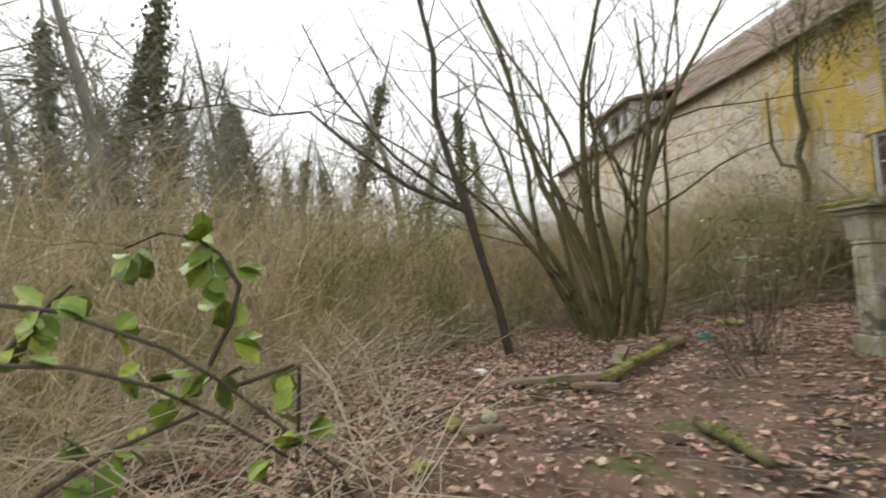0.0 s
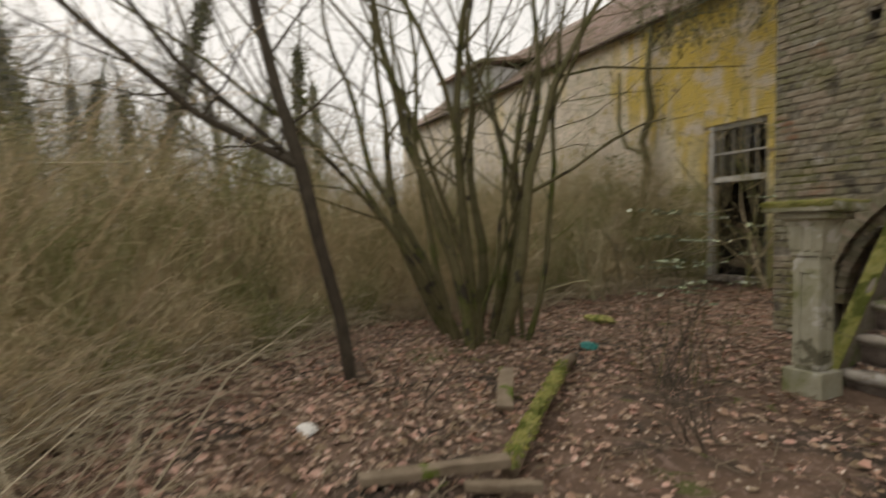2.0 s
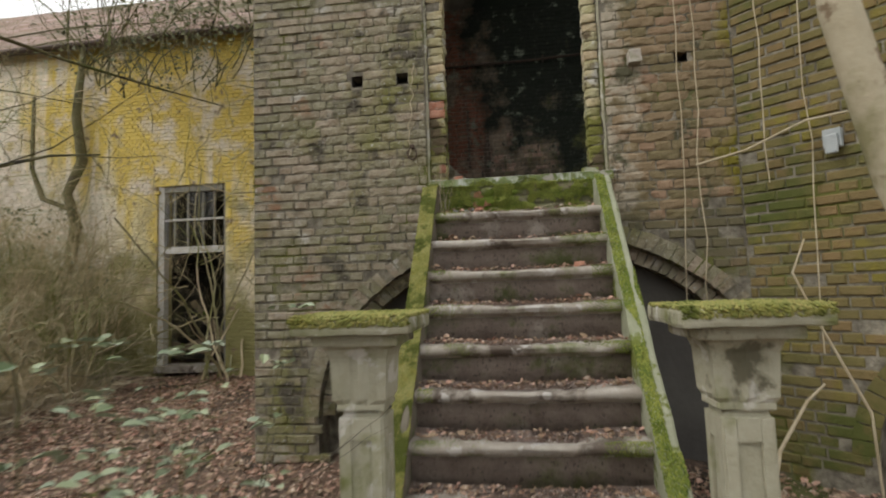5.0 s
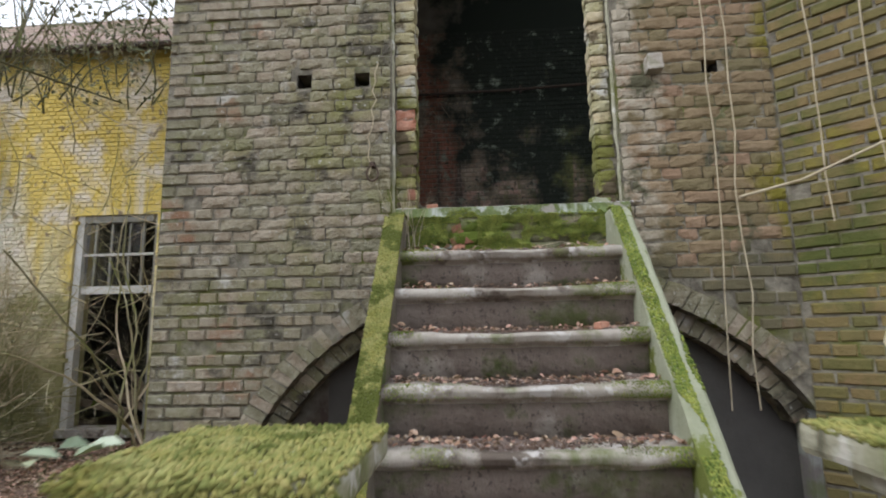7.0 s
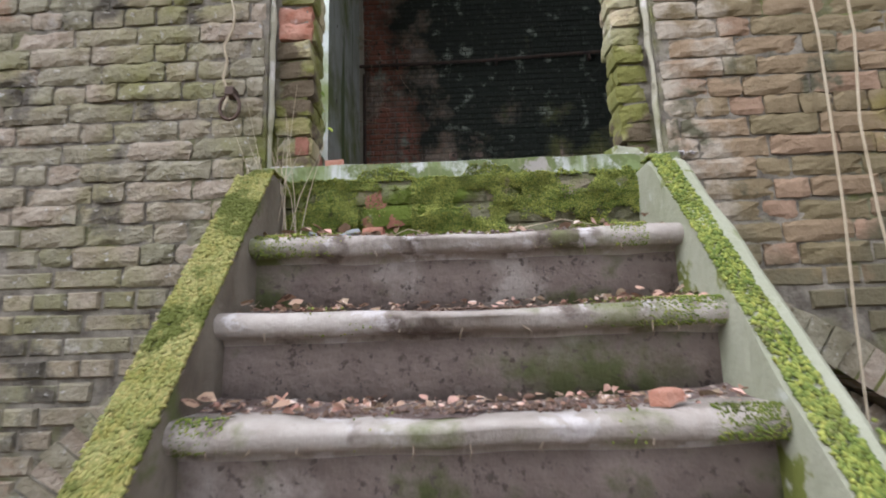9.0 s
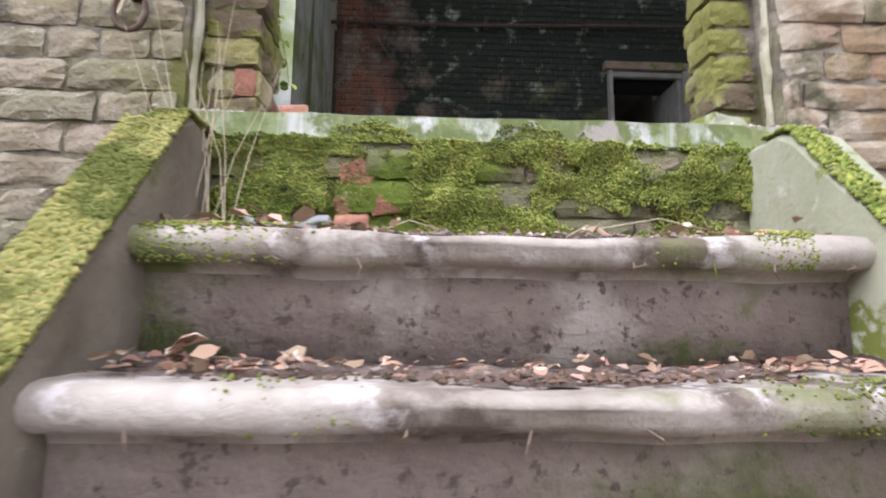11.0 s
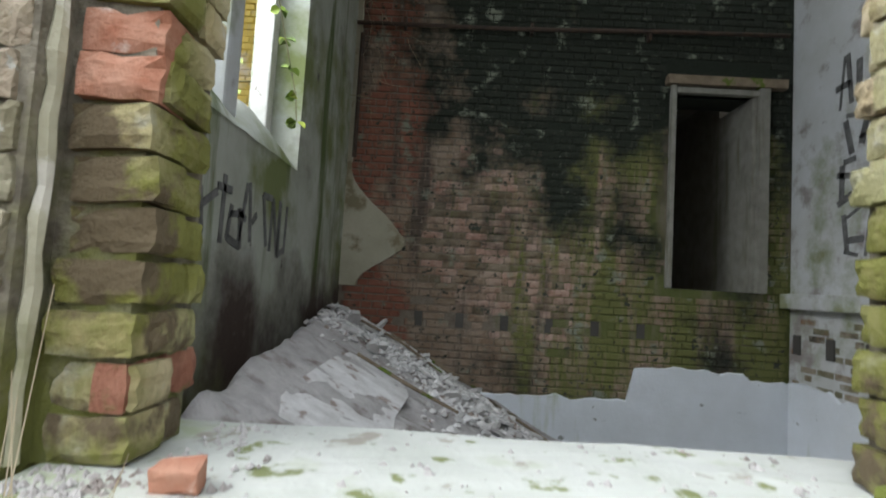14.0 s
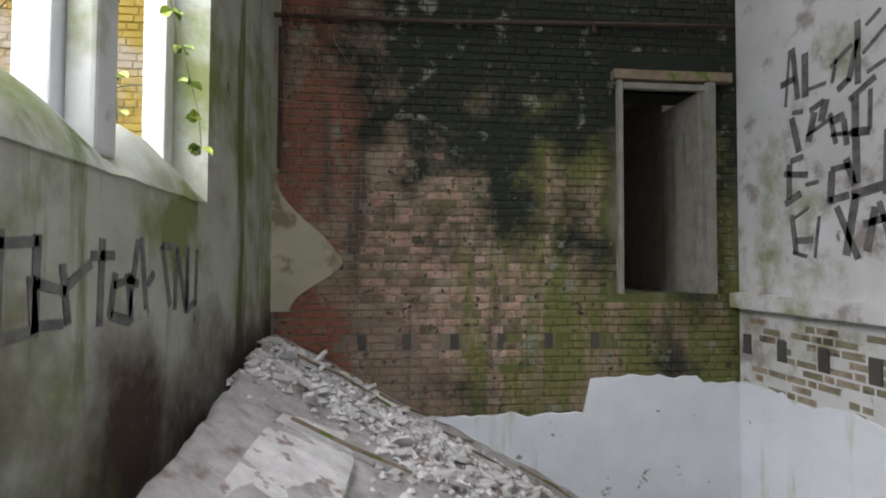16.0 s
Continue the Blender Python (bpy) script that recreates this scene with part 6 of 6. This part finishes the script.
for k, (nm, x, y, w, d, h, mat, label, cat) in enumerate((
        ("plastic_tub", -2.2, -2.35, 0.17, 0.12, 0.09, "plastic_blue", "crushed teal plastic tub lying in leaves", "tub"),
        ("litter", -1.39, -4.94, 0.14, 0.1, 0.05, "paper", "crumpled white litter in the leaves", "litter"),
        ("litter", 0.66, -4.56, 0.14, 0.1, 0.03, "metal", "dark flattened scrap on the path", "litter"),
        ("mossy_stone", 0.16, -5.45, 0.1, 0.09, 0.08, "moss_dry", "yellow-green mossy stone on the soil", "stone"),
        ("mossy_stone", 0.68, -5.68, 0.13, 0.08, 0.06, "moss_dry", "yellow-green mossy stone on the soil", "stone"),
        ("stone", 0.12, -5.25, 0.1, 0.08, 0.07, "stone_pier", "greenish round stone on the soil", "stone"),
        ("mossy_stone", -3.3, -1.2, 0.4, 0.25, 0.1, "moss_dry", "low mossy mound in the leaves", "stone"))):
    bm = bmesh.new()
    bmesh.ops.create_icosphere(bm, subdivisions=3, radius=1.0)
    for v in bm.verts:
        v.co *= 1 + 0.35 * noise.noise(v.co * 1.6 + Vector((k * 7, 0, 0)))
        v.co = Vector((v.co.x * w / 2, v.co.y * d / 2, v.co.z * h / 2))
    me = bpy.data.meshes.new(nm)
    bm.to_mesh(me)
    bm.free()
    me.materials.append(M[mat])
    ob = tagged(new(nm, me), label, cat)
    ob.location = (x, y, ground_z(x, y) + h * 0.35)
# on the top step and sill
for k, (nm, x, y, z, w, d, h, mat, label, turn) in enumerate((
        ("slate_piece", -0.40, -0.17, 1.825, 0.13, 0.04, 0.012, "slate", "grey slate fragment on the top step", 0.5),
        ("slate_piece", -0.36, -0.14, 1.835, 0.09, 0.05, 0.015, "slate", "grey slate fragment on the top step", 0.1),
        ("brick_fragment", -0.27, -0.2, 1.82, 0.05, 0.05, 0.05, "brick_red", "orange brick fragment on the top step", 0.4),
        ("brick_fragment", -0.43, 0.02, SLAB + 0.017, 0.065, 0.045, 0.034, "brick_red", "broken red brick lying on the sill", 0.2),
        ("stone_fragment", 0.54, 0.04, SLAB + 0.018, 0.11, 0.08, 0.045, "stone_green", "lichen-pale mortar lump on the sill", 0.2),
        ("brick_fragment", 0.35, -0.63, 1.395, 0.05, 0.04, 0.03, "brick_red", "orange brick fragment on a tread", 0.7))):
    ob = box_part(nm, -w / 2, w / 2, -d / 2, d / 2, -h / 2, h / 2, mat, None, min(w, d, h) * 0.2, "", 0.014, 4, k * 3)
    ob.location, ob.rotation_euler = (x, y, z), (0, 0, turn)
    tagged(ob, label, "fragment")
g = Geo()
for k in range(520):
    x = rng.choice((rng.uniform(-0.64, -0.36), rng.uniform(-0.64, -0.45), rng.uniform(0.4, 0.75), rng.uniform(-0.6, 0.7)))
    y = rng.uniform(-0.02, 0.33) if abs(x) < 0.5 else rng.uniform(-0.03, 0.06)
    g.lump((x, y, SLAB), rng.choice((0.003, 0.005, 0.009)), rng)
tagged(g.obj("sill_crumbs", "rubble"), "plaster crumbs scattered on the sill", "debris", kind="stuff")
g = Geo()
for k in range(14):
    a = rng.uniform(-0.6, 0.6)
    x = -0.56 + rng.uniform(-0.05, 0.05)
    g.tube([(x, -0.12, 1.80), (x + a * 0.08, -0.1, 1.97), (x + a * 0.25, -0.1, 2.1 + rng.uniform(0, 0.25))], [0.0017, 0.0014, 0.0006], 4)
for k in range(4):
    x, y = rng.uniform(-0.5, 0.3), rng.uniform(-0.26, -0.1)
    a, L = rng.uniform(-0.4, 0.4), rng.uniform(0.1, 0.4)
    g.tube([(x, y, 1.81), (x + L * 0.5 * math.cos(a), y + L * 0.2 * math.sin(a), 1.84), (x + L * math.cos(a), y + L * 0.4 * math.sin(a), 1.815)], [0.0014, 0.0012, 0.0007], 4)
tagged(g.obj("dead_stalks", "vine"), "dead grass stalks at the stair top", "stalks", kind="stuff")

# ---- bricks of the front and end walls, piece by piece ----
def lay(places, parent, y, mats, seed):
    r = random.Random(seed)
    wide = {m: [brick_mesh("brick", 0.214, 0.065, 0.06, m, s) for s in range(6)] for m in mats}
    short = {m: [brick_mesh("brick", 0.101, 0.065, 0.06, m, s + 20) for s in range(6)] for m in mats}
    for u, z, w in places:
        m = mats[0] if u < 0 else mats[-1]
        me = (wide if w > 0.15 else short)[m][r.randrange(6)]
        ob = new("brick", me)
        ob.location = (u, y + r.uniform(-0.007, 0.003), z + r.uniform(-0.003, 0.003))
        ob.scale = (w / (0.214 if w > 0.15 else 0.101), 1, r.uniform(0.94, 1.04))
        ob.rotation_euler = (r.uniform(-0.03, 0.03), r.uniform(-0.02, 0.02), r.uniform(-0.025, 0.025))
        ob.parent = parent


M["brick_right_piece"] = surface("reddish_brick_piece", (0.165, 0.122, 0.066), (0.235, 0.178, 0.105), 9, 0.92, 0.5, 60,
                                 [((0.33, 0.29, 0.22), 5, 0.52, 0.2, ("X", 1.15, 0.65)), ((0.155, 0.135, 0.018), 1.2, 0.52, 0.2, ("X", 1.15, 1.65)), ((0.12, 0.105, 0.06), 1.6, 0.5, 0.2, ("Z", 2.4, 1.2)), ((0.09, 0.085, 0.05), 3.1, 0.62, 0.1)], 0.25)
lay(near_front, wall_front, 0.0, ("brick_old", "brick_right_piece"), 41)
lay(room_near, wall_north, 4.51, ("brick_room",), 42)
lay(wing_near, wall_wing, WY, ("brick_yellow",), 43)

# wall lamp, iron ring and bracket on the outer walls
lamp = thing("bulkhead_lamp", "grey broken bulkhead lamp on the canted wall", "lamp", at=tuple(Vector((1.56, 0, 2.12)) + CA * 0.56 + CN * 0.02))
box_part("body", -0.05, 0.05, -0.045, 0.01, -0.06, 0.06, "slate", lamp, 0.012)
box_part("glass", -0.035, 0.035, -0.07, -0.047, -0.10, 0.02, "slate", lamp, 0.01, "cracked grey glass")
lamp.rotation_euler = (0, 0, -0.77)
ring = thing("iron_ring", "rusty iron ring hanging from the brickwork", "ring")
g = Geo()
g.tube([(-0.775 + 0.034 * math.cos(a), -0.028, 2.31 + 0.045 * math.sin(a)) for a in np.linspace(0, 6.2832, 17)], [0.006] * 17, 6)
g.obj("loop", "metal", ring, smooth=True)
box_part("staple", -0.79, -0.76, -0.04, 0.02, 2.35, 2.38, "metal", ring, 0.004)
bracket = box_part("wall_bracket", 0.84, 0.93, -0.07, 0.03, 2.86, 2.96, "stone", None, 0.012, "", 0.008, 2)
tagged(bracket, "broken stone bracket in the brickwork", "bracket")

# the inner room and the wing in their own measure, then the plan's units to metres
ROOM = Matrix.Translation((-0.109, 0.024, 0.57)) @ Matrix.Diagonal((0.892, 0.90, 0.923, 1))
WING = Matrix.Translation((0.013, -0.312, 0.08)) @ Matrix.Scale(0.935, 4)
IN_ROOM = {"wall_west", "wall_north", "wall_east", "wall_south", "floor", "ceiling", "wall_corridor", "door_1", "pipe", "conduit", "wall_ledge", "window_2", "rubble_heap", "graffiti", "window_ivy"}
IN_WING = {"wall_wing", "wall_inner_wing", "roof", "dormer", "window_1", "wall_creeper", "ivy_bush", "evergreen_boughs", "dry_shrub"}
for ob in list(scene.objects):
    if ob.parent is None and ob.type in ("MESH", "EMPTY"):
        kind_of = ob.name.split(".")[0]
        own = ROOM if kind_of in IN_ROOM else WING if kind_of in IN_WING else Matrix.Identity(4)
        ob.matrix_basis = Matrix.Scale(UNIT, 4) @ own @ ob.matrix_basis
